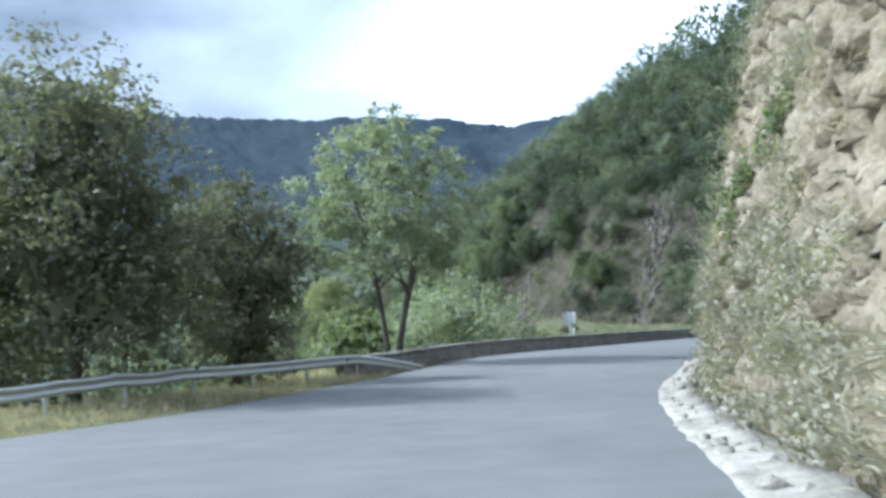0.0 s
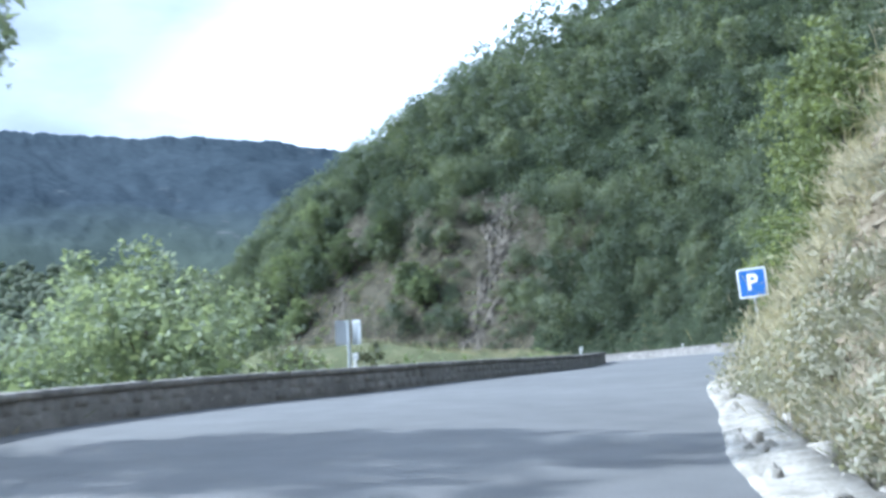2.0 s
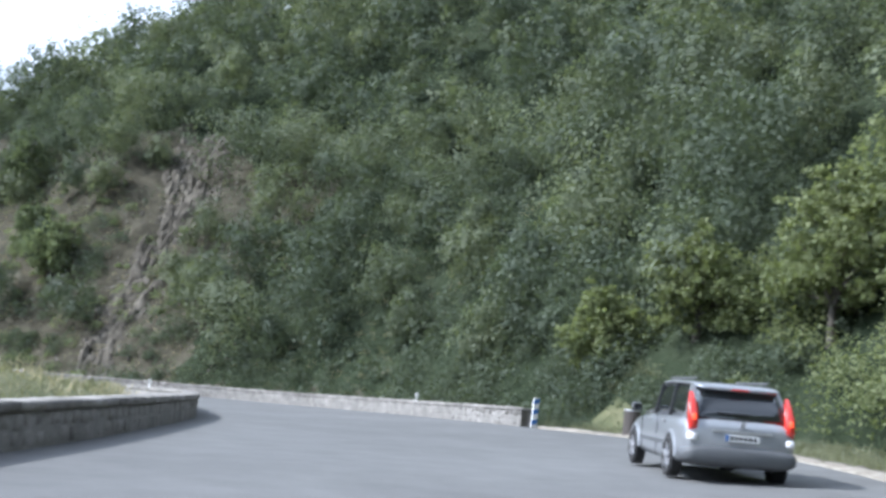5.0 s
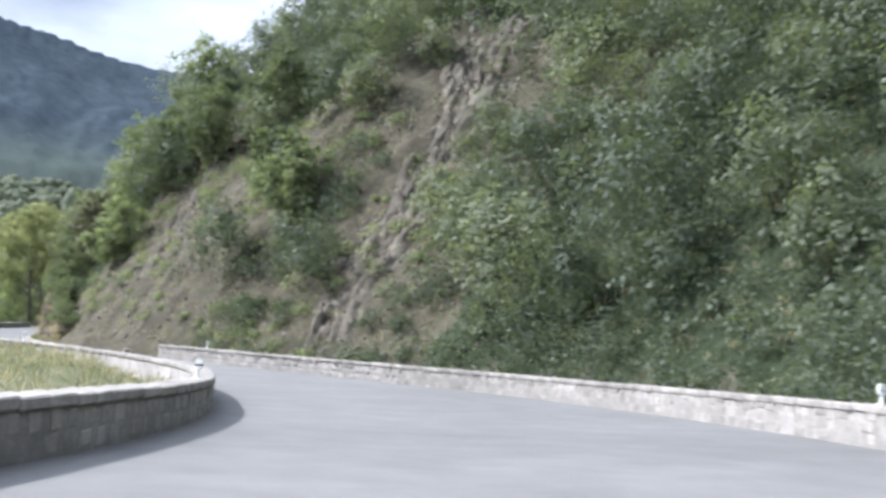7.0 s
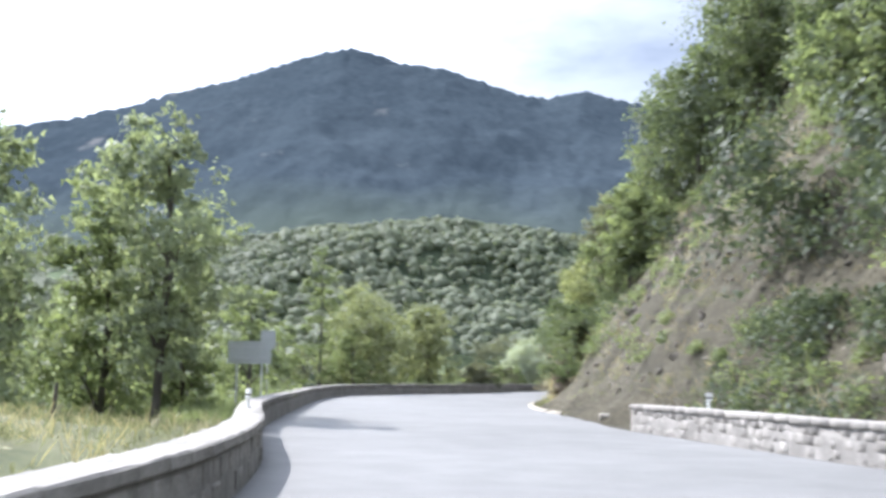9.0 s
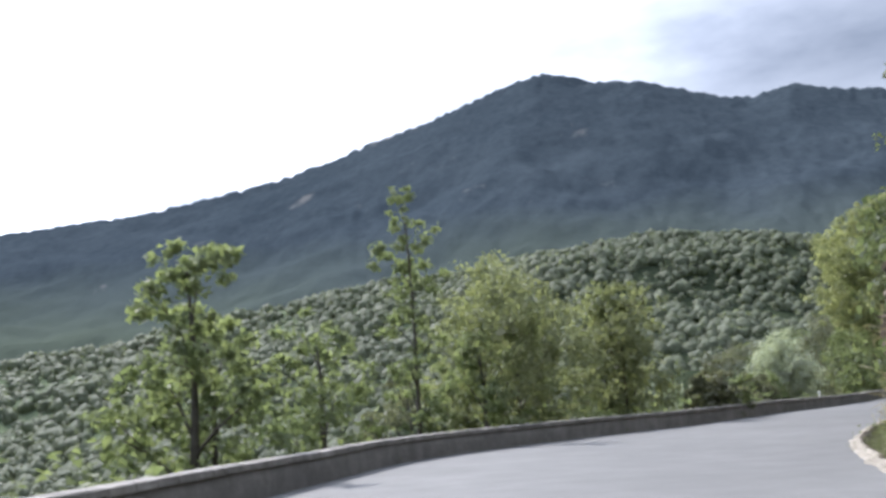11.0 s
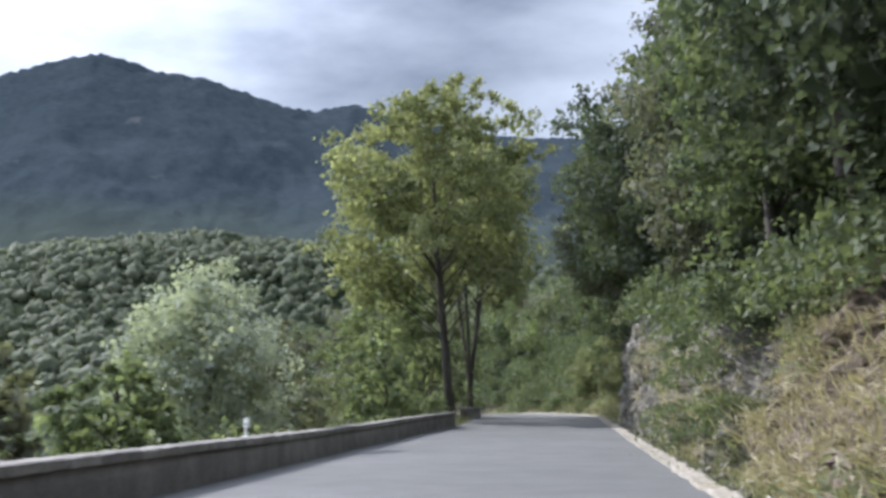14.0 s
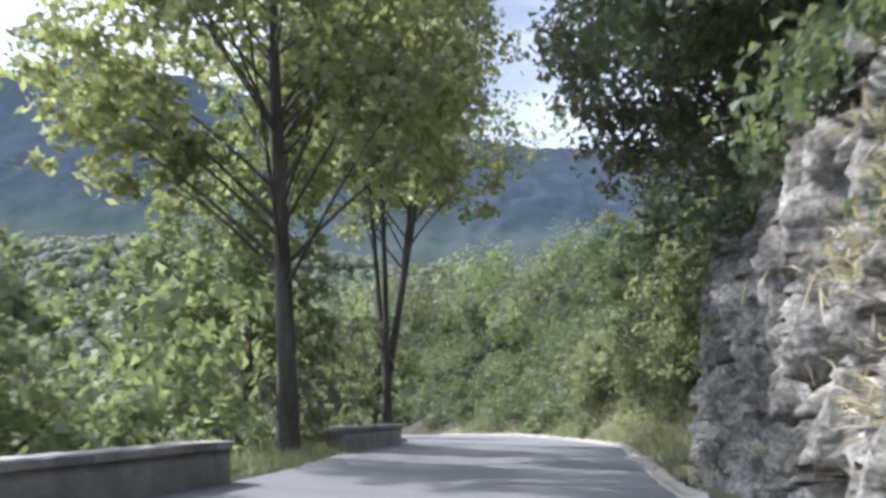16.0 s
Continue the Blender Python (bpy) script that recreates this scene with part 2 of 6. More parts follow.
MORTAR = surface("wall_mortar", [(0.14, 0.132, 0.12), (0.21, 0.20, 0.185), (0.30, 0.285, 0.265)], 1.6, 0.92, 0.6, dist=0.03)
STONE = surface("wall_stone", [(0.14, 0.132, 0.12), (0.225, 0.213, 0.195), (0.33, 0.315, 0.29)], 2.2, 0.9, 0.6, per_object=0.16, dist=0.03)
STONE_REST = surface("wall_stone_rest", [(0.14, 0.132, 0.12), (0.225, 0.213, 0.195), (0.33, 0.315, 0.29)], 2.2, 0.9, 0.6, per_island=0.16, dist=0.03)
CONCRETE = surface("pale_gutter", [(0.17, 0.155, 0.125), (0.31, 0.29, 0.25), (0.47, 0.445, 0.40)], 2.6, 0.92, 0.9, fine=9, dist=0.06)
GRAVEL = surface("pale_gravel", [(0.17, 0.15, 0.12), (0.26, 0.235, 0.195), (0.36, 0.335, 0.29)], 2.0, 0.95, 0.7, dist=0.05)
BARK = surface("bark", [(0.045, 0.04, 0.034), (0.09, 0.08, 0.07), (0.16, 0.15, 0.135)], 3.0, 0.95, 0.7, stretch=(1, 1, 0.25), dist=0.03)
FAR_CROWN = leafy("far_crowns", (0.074, 0.100, 0.052), (0.170, 0.206, 0.108), 0.4, 0.25, 0.8)
VALLEY = surface("wooded_valley_floor", [(0.07, 0.092, 0.055), (0.10, 0.124, 0.075), (0.13, 0.155, 0.096)], 0.12, 1.0, 0.8, fine=7, dist=1.5)
LEAF_HILL = leafy("oak_leaves", (0.047, 0.072, 0.044), (0.086, 0.117, 0.065), vary=0.22)
LEAF_PLANE = leafy("plane_leaves", (0.09, 0.118, 0.036), (0.36, 0.37, 0.14), 0.45)
LEAF_YOUNG_OAK = leafy("young_oak_leaves", (0.082, 0.108, 0.054), (0.150, 0.184, 0.086), 0.34, 0.26)
LEAF_OAK = leafy("slope_oak_leaves", (0.064, 0.089, 0.047), (0.118, 0.150, 0.074), 0.32, 0.24)
LEAF_HAZEL = leafy("hazel_leaves", (0.085, 0.12, 0.028), (0.225, 0.262, 0.075), 0.42)
LEAF_FRESH = leafy("fresh_leaves", (0.082, 0.122, 0.046), (0.225, 0.272, 0.11), 0.45)
LEAF_ACACIA = leafy("acacia_leaves", (0.11, 0.145, 0.08), (0.30, 0.35, 0.21), 0.42)
LEAF_DARK = leafy("holm_leaves", (0.078, 0.090, 0.056), (0.19, 0.195, 0.122), 0.38)
LEAF_SILVER = leafy("silver_leaves", (0.21, 0.245, 0.19), (0.46, 0.50, 0.41), 0.35)
LEAF_SAGE = leafy("sage_leaves", (0.165, 0.160, 0.098), (0.35, 0.325, 0.215), 0.25)
LEAF_MID = leafy("mixed_leaves", (0.05, 0.08, 0.03), (0.145, 0.185, 0.075), 0.4)
LEAF_OLIVE = leafy("olive_green_leaves", (0.10, 0.125, 0.05), (0.27, 0.29, 0.125), 0.4)
GRASS = leafy("verge_grass", (0.085, 0.105, 0.045), (0.225, 0.225, 0.11), 0.3)
DRY = leafy("dry_grass", (0.26, 0.205, 0.095), (0.50, 0.41, 0.22), 0.25)
STEEL = plain("galvanised_steel", (0.55, 0.57, 0.6), 0.42, 0.75)
WHITE = plain("white_paint", (0.8, 0.8, 0.78), 0.5)
BLUE = plain("sign_blue", (0.03, 0.13, 0.40), 0.45)
BLACK = plain("black_plastic", (0.02, 0.02, 0.022), 0.5)
GREY_SIGN = plain("sign_back_grey", (0.5, 0.53, 0.55), 0.5, 0.3)
BIN_BROWN = plain("bin_brown", (0.085, 0.072, 0.064), 0.6)
CAR_PAINT = plain("silver_paint", (0.33, 0.345, 0.365), 0.34, 0.45, 0.7)
RUBBER = plain("rubber", (0.02, 0.02, 0.02), 0.8)
RIM = plain("alloy_rim", (0.6, 0.6, 0.62), 0.3, 0.8)
BUMPER = plain("dark_bumper", (0.09, 0.095, 0.10), 0.6)
LAMP_RED = plain("red_lens", (0.55, 0.03, 0.02), 0.25, 0, 0.6)
LAMP_CLEAR = plain("clear_lens", (0.75, 0.75, 0.75), 0.2, 0, 0.6)
GLASS_DARK = plain("tinted_glass", (0.015, 0.018, 0.02), 0.06, 0, 1.0)
BRAKE, _nt, _b = make_mat("lit_brake_lamp")
_b.inputs["Base Color"].default_value = (0.7, 0.05, 0.02, 1)
_b.inputs["Emission Color"].default_value = (1.0, 0.10, 0.03, 1)
_b.inputs["Emission Strength"].default_value = 0.7

# ---- plan of the road: left edge, right edge ----
ROAD_A = [(-12, -60, 0.2, -60), (-11.6, -30, 0.6, -30), (-11, 0, 1.4, 0), (-9, 12, 2.4, 10), (-5.6, 22.5, 4.2, 22.5), (-3.5, 30, 6.35, 31),
          (-1.1, 39, 8.5, 38.5), (0.4, 46.8, 11, 45), (3.3, 51.9, 13.8, 52.3), (6.5, 56.2, 16.5, 57), (10.0, 62.6, 19.8, 62.2), (14.6, 71, 24.9, 69.7)]
ROAD_B = [(18.6, 79.2, 32.2, 80), (21.8, 86.8, 37.2, 90), (24.2, 94.2, 39.2, 98), (26.2, 101.8, 38.7, 107), (26.9, 107.4, 38.6, 113),
          (27.4, 113.5, 38, 120), (27.3, 119.3, 36.6, 128), (26.3, 125.3, 34.2, 134.8), (24.5, 131.6, 30.3, 141), (21.3, 137.8, 25.6, 147.6),
          (17.75, 142.8, 17.05, 157.9), (13.95, 147.2, 13.6, 163.4), (10.0, 152.0, 10, 169), (1.9, 163.2, 4.5, 177), (-5.3, 173.4, 0.6, 184.6)]
ROAD_C = [(-9.6, 181.2, -1.7, 190.9), (-10.8, 188, -3.2, 195.5), (-12, 198, -5.5, 203.2), (-13.4, 206, -7.5, 212.5), (-15.2, 213.5, -9.3, 220.5),
          (-17.6, 223, -11.5, 230), (-19.9, 232, -13.8, 239.5), (-22.2, 243, -16, 248.5), (-24.1, 253.5, -17.8, 255.5), (-26.5, 262, -19.8, 264),
          (-30, 275, -22.5, 275), (-36, 286, -28.5, 287), (-46, 298, -38, 300), (-60, 308, -53, 311), (-90, 325, -85, 330)]


def smooth_line(points, per=8):
    """A Catmull-Rom line through the points, as an array."""
    p = np.array(points, float)
    p = np.vstack([2 * p[0] - p[1], p, 2 * p[-1] - p[-2]])
    out = []
    for i in range(1, len(p) - 2):
        for u in np.arange(per) / per:
            a, b, c, d = p[i - 1], p[i], p[i + 1], p[i + 2]
            out.append(0.5 * (2 * b + (c - a) * u + (2 * a - 5 * b + 4 * c - d) * u * u + (3 * b - a - 3 * c + d) * u ** 3))
    out.append(p[-2])
    return np.array(out)


ROAD = np.array(ROAD_A + ROAD_B + ROAD_C, float)
LEFT, RIGHT = smooth_line(ROAD[:, :2]), smooth_line(ROAD[:, 2:])
PX = np.array([r[1] for r in PATH])
PY = np.array([r[2] for r in PATH])
PZ = np.array([r[3] for r in PATH]) - 1.25


def road_z(x, y):
    """Height of the carriageway: it falls gently and is banked in the bends."""
    x, y = np.asarray(x, float), np.asarray(y, float)
    z = np.interp(y, np.append(PY, [262, 290, 330]), np.append(PZ, [-2.25, -2.7, -4.0]))
    bank = np.interp(y, [0, 20, 52, 68, 85, 122, 150, 180, 260], [-0.012, -0.018, -0.018, 0, 0.042, 0.042, 0.0, -0.014, -0.014])
    side = (x - np.interp(y, PY, PX)) * 0.9
    # the inner half of the long bend lies almost level
    side = np.where((side < 0) & (bank > 0), side * 0.2, side)
    return z + bank * np.clip(side, -14, 14)


def line_dist(line, x, y):
    """Distance to a line, and the y of its nearest point."""
    best = np.full(x.shape, 1e18)
    near = np.zeros(x.shape)
    for (ax, ay), (bx, by) in zip(line[:-1:2], line[2::2]):
        ex, ey = bx - ax, by - ay
        u = np.clip(((x - ax) * ex + (y - ay) * ey) / (ex * ex + ey * ey), 0, 1)
        d = (x - ax - u * ex) ** 2 + (y - ay - u * ey) ** 2
        m = d < best
        best = np.where(m, d, best)
        near = np.where(m, ay + u * ey, near)
    return np.sqrt(best), near


def on_road(x, y):
    poly = np.vstack([LEFT, RIGHT[::-1]])
    inside = np.zeros(x.shape, bool)
    for (ax, ay), (bx, by) in zip(poly, np.roll(poly, -1, 0)):
        if ay == by:
            continue
        c = (ay > y) != (by > y)
        inside ^= c & (x < (bx - ax) * (y - ay) / (by - ay) + ax)
    return inside


def value_noise(x, y, seed=0):
    """Smooth lattice noise in -1..1."""
    xi, yi = np.floor(x).astype(np.int64), np.floor(y).astype(np.int64)
    u, v = x - xi, y - yi
    u, v = u * u * (3 - 2 * u), v * v * (3 - 2 * v)

    def h(a, b):
        n = (a * 374761393 + b * 668265263 + seed * 974634777) & 0xFFFFFFFF
        n = ((n ^ (n >> 13)) * 1274126177) & 0xFFFFFFFF
        return ((n ^ (n >> 16)) & 0xFFFF) / 32767.5 - 1
    return (h(xi, yi) * (1 - u) + h(xi + 1, yi) * u) * (1 - v) + (h(xi, yi + 1) * (1 - u) + h(xi + 1, yi + 1) * u) * v


def cells(x, y, seed=0):
    """Cell noise: each cell's own random value, and the distance to its border."""
    xi, yi = np.floor(x), np.floor(y)
    f1, f2, val = np.full(x.shape, 9.0), np.full(x.shape, 9.0), np.zeros(x.shape)
    for i in (-1, 0, 1):
        for j in (-1, 0, 1):
            a, b = (xi + i).astype(np.int64), (yi + j).astype(np.int64)
            n = (a * 374761393 + b * 668265263 + seed * 974634777) & 0xFFFFFFFF
            n = ((n ^ (n >> 13)) * 1274126177) & 0xFFFFFFFF
            u, v, w = (n & 0x3FF) / 1023, ((n >> 10) & 0x3FF) / 1023, ((n >> 20) & 0x3FF) / 1023
            d = np.hypot(a + u - x, b + v - y)
            near = d < f1
            f2 = np.where(near, f1, np.minimum(f2, d))
            val = np.where(near, w, val)
            f1 = np.where(near, d, f1)
    return val * 2 - 1, f2 - f1


def facets(x, y, seed=0):
    """Broken blocks: each cell is a tilted plane of its own height."""
    xi, yi = np.floor(x), np.floor(y)
    f1, f2, val = np.full(x.shape, 9.0), np.full(x.shape, 9.0), np.zeros(x.shape)
    for i in (-1, 0, 1):
        for j in (-1, 0, 1):
            a, b = (xi + i).astype(np.int64), (yi + j).astype(np.int64)
            n = (a * 374761393 + b * 668265263 + seed * 974634777) & 0xFFFFFFFF
            n = ((n ^ (n >> 13)) * 1274126177) & 0xFFFFFFFF
            k = ((n ^ (n >> 15)) * 2246822519) & 0xFFFFFFFF
            u, v, w = (n & 0x3FF) / 1023, ((n >> 10) & 0x3FF) / 1023, ((n >> 20) & 0x3FF) / 1023
            gx_, gy_ = (k & 0x3FF) / 511.5 - 1, ((k >> 10) & 0x3FF) / 511.5 - 1
            px_, py_ = x - a - u, y - b - v
            d = np.abs(px_) + np.abs(py_) * 0.9 + 0.5 * np.hypot(px_, py_)
            near = d < f1
            f2 = np.where(near, f1, np.minimum(f2, d))
            val = np.where(near, w * 2 - 1 + 1.5 * (gx_ * px_ + gy_ * py_), val)
            f1 = np.where(near, d, f1)
    return val, f2 - f1


def fbm(x, y, octaves=5, seed=0):
    s, a, t = 0, 1.0, 0
    for k in range(octaves):
        s = s + a * value_noise(x * 2 ** k, y * 2 ** k, seed + k)
        t += a
        a *= 0.5
    return s / t


RIDGE_AZ = [-180, -60, -30, -4, 0, 10, 15, 20, 23.5, 25.3, 30, 36, 40, 44, 48, 51, 55, 61, 70, 85, 120, 180]
RIDGE_EL = [9, 12, 13, 11.1, 11.8, 12.0, 12.3, 13.4, 14.1, 13.7, 15.2, 16.3, 15.0, 13.7, 12.4, 11.6, 10.8, 9.9, 8.5, 7.5, 8, 9]


RIDGE_DENSE = np.arange(-180, 180.01, 0.25)
_soft = np.exp(-(np.arange(-60, 61) * 0.25 / 5.0) ** 2)
_tight = np.exp(-(np.arange(-6, 7) * 0.25 / 0.5) ** 2)
RIDGE_EXACT = np.interp(RIDGE_DENSE, RIDGE_AZ, RIDGE_EL)
RIDGE_SOFT = np.convolve(np.pad(RIDGE_EXACT, 60, mode="wrap"), _soft / _soft.sum(), "valid")
RIDGE_EXACT = np.convolve(np.pad(RIDGE_EXACT, 6, mode="wrap"), _tight / _tight.sum(), "valid")


def far_z(x, y):
    """The valley floor and the mountain ring round it."""
    dx, dy = x, y - 100
    r = np.hypot(dx, dy) + 1e-6
    az = np.degrees(np.arctan2(-dx, dy))
    u = np.clip((r - 260) / 1740, 0, 1)
    # the crest keeps its notches, the slopes below run smooth
    crest = u ** 5
    ridge = 2000 * np.tan(np.radians(np.interp(az, RIDGE_DENSE, RIDGE_EXACT) * crest + np.interp(az, RIDGE_DENSE, RIDGE_SOFT) * (1 - crest)))
    z = -75 + (ridge + 75) * u ** 1.5
    z = z + fbm(x / 260, y / 260, 5, 3) * 38 * np.sin(np.pi * np.clip(u, 0, 1)) ** 0.8
    z = z + fbm(x / 60, y / 60, 3, 8) * 7 * u
    back = np.clip((r - 2000) / 2200, 0, 1)
    return z - back * (ridge + 75) * 0.9


def hill_profile(d, y):
    verge = np.interp(y, [-60, 45, 57, 66, 92, 100, 106, 158, 164, 190, 255, 275], [1.0, 1.0, 1.6, 4.0, 4.5, 4, 2.0, 2.0, 0.9, 1.5, 1.6, 1.0])
    steep = np.interp(y, [-60, 32, 46, 75, 95, 158, 178, 186, 250, 262, 275], [3.6, 3.6, 1.5, 1.2, 1.0, 1.0, 1.6, 3.0, 3.0, 1.6, 0.9])
    first = np.interp(y, [-60, 42, 54, 75, 95, 158, 178, 186, 250, 262, 275], [13, 12, 5, 2, 1, 1, 2, 3.9, 3.5, 2, 1])
    # the soil stands a little behind the bare rock faces
    gap = np.interp(y, [-60, 54, 60, 176, 184, 252, 260], [0.9, 0.9, 0, 0, 0.9, 0.9, 0])
    e = np.maximum(d - verge - gap, 0)
    h = np.where(e < first / steep, steep * e, first + 1.06 * (e - first / steep))
    h = h + np.interp(y, [138, 160, 200, 215], [0, 0.36, 0.36, 0.1]) * np.interp(e, [0, 13, 42], [0, 13, 0])
    # a swelling shoulder low down, and an easier slope high up
    h = h + np.interp(y, [176, 186, 210, 240, 262], [0, 3.0, 3.0, 5.0, 5.0]) * np.interp(e, [2, 14, 30, 60], [0, 1, 1, 0])
    h = h - 0.16 * np.maximum(e - 48, 0)
    cap = np.interp(y, [246, 262, 282], [210, 84, 8])
    return cap * (1 - np.exp(-h / cap))


def bank_profile(d, y):
    flat = np.interp(y, [0, 40, 46, 84, 92, 140, 152, 160], [5.5, 4.0, 0.8, 0.8, 20, 20, 6, 0.9])
    lift = np.interp(y, [80, 95, 140, 152], [0, 0.5, 0.5, 0])
    fall = np.interp(y, [0, 50, 90, 150, 180], [0.45, 0.62, 0.4, 0.45, 0.6])
    e = np.maximum(d - flat, 0)
    up = lift * np.clip((d - 1.7) / 0.9, 0, 1) + np.clip(lift, 0, 1) * 0.03 * np.minimum(d, flat)
    return up - 70 * (1 - np.exp(-fall * e / 70))


def terrain(x, y, rough=1.0):
    x, y = np.asarray(x, float), np.asarray(y, float)
    dl, yl = line_dist(LEFT, x, y)
    dr, yr = line_dist(RIGHT, x, y)
    right = dr < dl
    road = on_road(x, y)
    zr = road_z(np.where(x > 60, 60, x), np.where(right, yr, yl))
    side = np.where(right, hill_profile(dr, yr), bank_profile(dl, yl))
    d = np.where(right, dr, dl)
    n = fbm(x / 14, y / 14, 4, 11) * np.clip((d - 3) / 10, 0, 1) * 2.6 + fbm(x / 3, y / 3, 3, 21) * np.clip((d - 1.2) / 4, 0, 1) * 0.35
    near = zr + side + n * rough
    near = np.where(road, road_z(x, y) - 0.12, near - 0.05)
    r = np.hypot(x, y - 130)
    w = np.clip((r - 210) / 260, 0, 1)
    w = w * w * (3 - 2 * w)
    return near * (1 - w) + far_z(x, y) * w


def height(x, y):
    return float(terrain(np.array([x]), np.array([y]))[0])


# ---- mesh helpers ----


def mesh_of(name, verts, faces, mat, smooth=False):
    """A mesh from arrays; faces all have the same number of corners."""
    verts, faces = np.asarray(verts, np.float32), np.asarray(faces, np.int32)
    me = bpy.data.meshes.new(name)
    k = faces.shape[1]
    me.vertices.add(len(verts))
    me.vertices.foreach_set("co", verts.ravel())
    me.loops.add(faces.size)
    me.loops.foreach_set("vertex_index", faces.ravel())
    me.polygons.add(len(faces))
    me.polygons.foreach_set("loop_start", np.arange(0, faces.size, k, dtype=np.int32))
    if smooth:
        me.polygons.foreach_set("use_smooth", np.ones(len(faces), bool))
    me.update(calc_edges=True)
    me.materials.append(mat)
    return me


def part(name, me, parent=None, label="", at=None):
    """Links a mesh (or a bmesh result) as one object under a thing."""
    ob = new(name, me)
    if parent is not None:
        ob.parent = parent
    if at is not None:
        ob.matrix_basis = at
    if label:
        tagged(ob, label)
    return ob


def thing(name, label, category, group="", at=None):
    ob = new(name)
    ob.empty_display_size = 0.2
    if at is not None:
        ob.matrix_basis = at
    return tagged(ob, label, category, group)


def bm_mesh(name, bm, mat, bevel=0.0, smooth=False):
    if bevel:
        bmesh.ops.bevel(bm, geom=list(bm.edges), offset=bevel, segments=2, affect="EDGES", profile=0.6)
    bmesh.ops.recalc_face_normals(bm, faces=bm.faces)
    me = bpy.data.meshes.new(name)
    bm.to_mesh(me)
    bm.free()
    me.materials.append(mat)
    if smooth:
        for p in me.polygons:
            p.use_smooth = True
    return me


def box(name, size, mat, bevel=0.01, at=(0, 0, 0)):
    bm = bmesh.new()
    bmesh.ops.create_cube(bm, size=1, matrix=Matrix.Translation(at) @ Matrix.Diagonal((*size, 1)))
    return bm_mesh(name, bm, mat, bevel)


def tube(points, radii, n=8):
    """Vertices and quads of a tapered tube along points."""
    pts = np.asarray(points, float)
    t = np.gradient(pts, axis=0)
    t /= np.linalg.norm(t, axis=1, keepdims=True) + 1e-9
    a = np.where(np.abs(t[:, 2:3]) > 0.9, np.array([[1.0, 0, 0]]), np.array([[0, 0, 1.0]]))
    u = np.cross(t, a)
    u /= np.linalg.norm(u, axis=1, keepdims=True)
    v = np.cross(t, u)
    ang = np.arange(n) * 2 * np.pi / n
    r = np.asarray(radii, float)[:, None, None]
    ring = pts[:, None] + r * (np.cos(ang)[None, :, None] * u[:, None] + np.sin(ang)[None, :, None] * v[:, None])
    f = []
    for i in range(len(pts) - 1):
        for k in range(n):
            f.append((i * n + k, i * n + (k + 1) % n, (i + 1) * n + (k + 1) % n, (i + 1) * n + k))
    return ring.reshape(-1, 3), np.array(f)


def join(pieces):
    vs, fs, o = [], [], 0
    for v, f in pieces:
        vs.append(v)
        fs.append(f + o)
        o += len(v)
    return np.vstack(vs), np.vstack(fs)


def leaves(centres, out, size, rng, slim=0.55, face=0.5, four=False):
    """One leaf spray at each centre: a folded four-cornered one or a pointed one."""
    n = len(centres)
    nrm = out * face + rng.normal(size=(n, 3)) * 0.6
    nrm /= np.linalg.norm(nrm, axis=1, keepdims=True) + 1e-9
    t = np.cross(nrm, rng.normal(size=(n, 3)))
    t /= np.linalg.norm(t, axis=1, keepdims=True) + 1e-9
    b = np.cross(nrm, t)
    s = (size * rng.uniform(0.6, 1.35, n))[:, None]
    fold = nrm * s * rng.uniform(-0.25, 0.35, (n, 1))
    k = slim * rng.uniform(0.7, 1.3, (n, 1))
    if not four:
        v = np.stack([centres - t * s, centres + t * s * 0.6 + b * s * k + fold, centres + t * s * 0.7 - b * s * k], 1)
        return v.reshape(-1, 3), np.arange(3 * n).reshape(n, 3)
    v = np.stack([centres - t * s, centres + b * s * k + fold, centres + t * s * 0.9, centres - b * s * k + fold], 1)
    return v.reshape(-1, 3), np.arange(4 * n).reshape(n, 4)


def ball_dirs(n, rng):
    d = rng.normal(size=(n, 3))
    return d / np.linalg.norm(d, axis=1, keepdims=True)


def ico(sub=1):
    bm = bmesh.new()
    bmesh.ops.create_icosphere(bm, subdivisions=sub, radius=1)
    v = np.array([x.co[:] for x in bm.verts])
    f = np.array([[q.index for q in p.verts] for p in bm.faces])
    bm.free()
    return v, f


ICO1 = ico(1)

# ---- ground, mountains, road ----


def graded(lo, hi, step, far, ratio):
    mid = list(np.arange(lo, hi + 0.01, step))
    a, s, x = [], step, lo
    while x > -far:
        s *= ratio
        x -= s
        a.append(x)
    b, s, x = [], step, hi
    while x < far:
        s *= ratio
        x += s
        b.append(x)
    return np.array(a[::-1] + mid + b)


def sheet(X, Y, Z):
    n, m = X.shape
    v = np.stack([X, Y, Z], -1).reshape(-1, 3)
    i = np.arange(n * m).reshape(n, m)
    f = np.stack([i[:-1, :-1], i[:-1, 1:], i[1:, 1:], i[1:, :-1]], -1).reshape(-1, 4)
    return v, f


gx, gy = graded(-70, 110, 1.4, 1400, 1.09), graded(-50, 330, 1.4, 1500, 1.09)
GX, GY = np.meshgrid(gx, gy)
v, f = sheet(GX, GY, terrain(GX, GY) - np.clip((np.hypot(GX, GY - 100) - 1120) / 3, 0, 90))
ground_me = mesh_of("ground", v, f, GROUND, True)
ground_me.materials.append(MEADOW)
ground_me.materials.append(FOREST)
ground_me.materials.append(VALLEY)
fc = v[f].mean(1)
fdl, fyl = line_dist(LEFT, fc[:, 0], fc[:, 1])
fdr, fyr = line_dist(RIGHT, fc[:, 0], fc[:, 1])
kind = np.where(np.hypot(fc[:, 0], fc[:, 1] - 130) > 190, 3, 0)
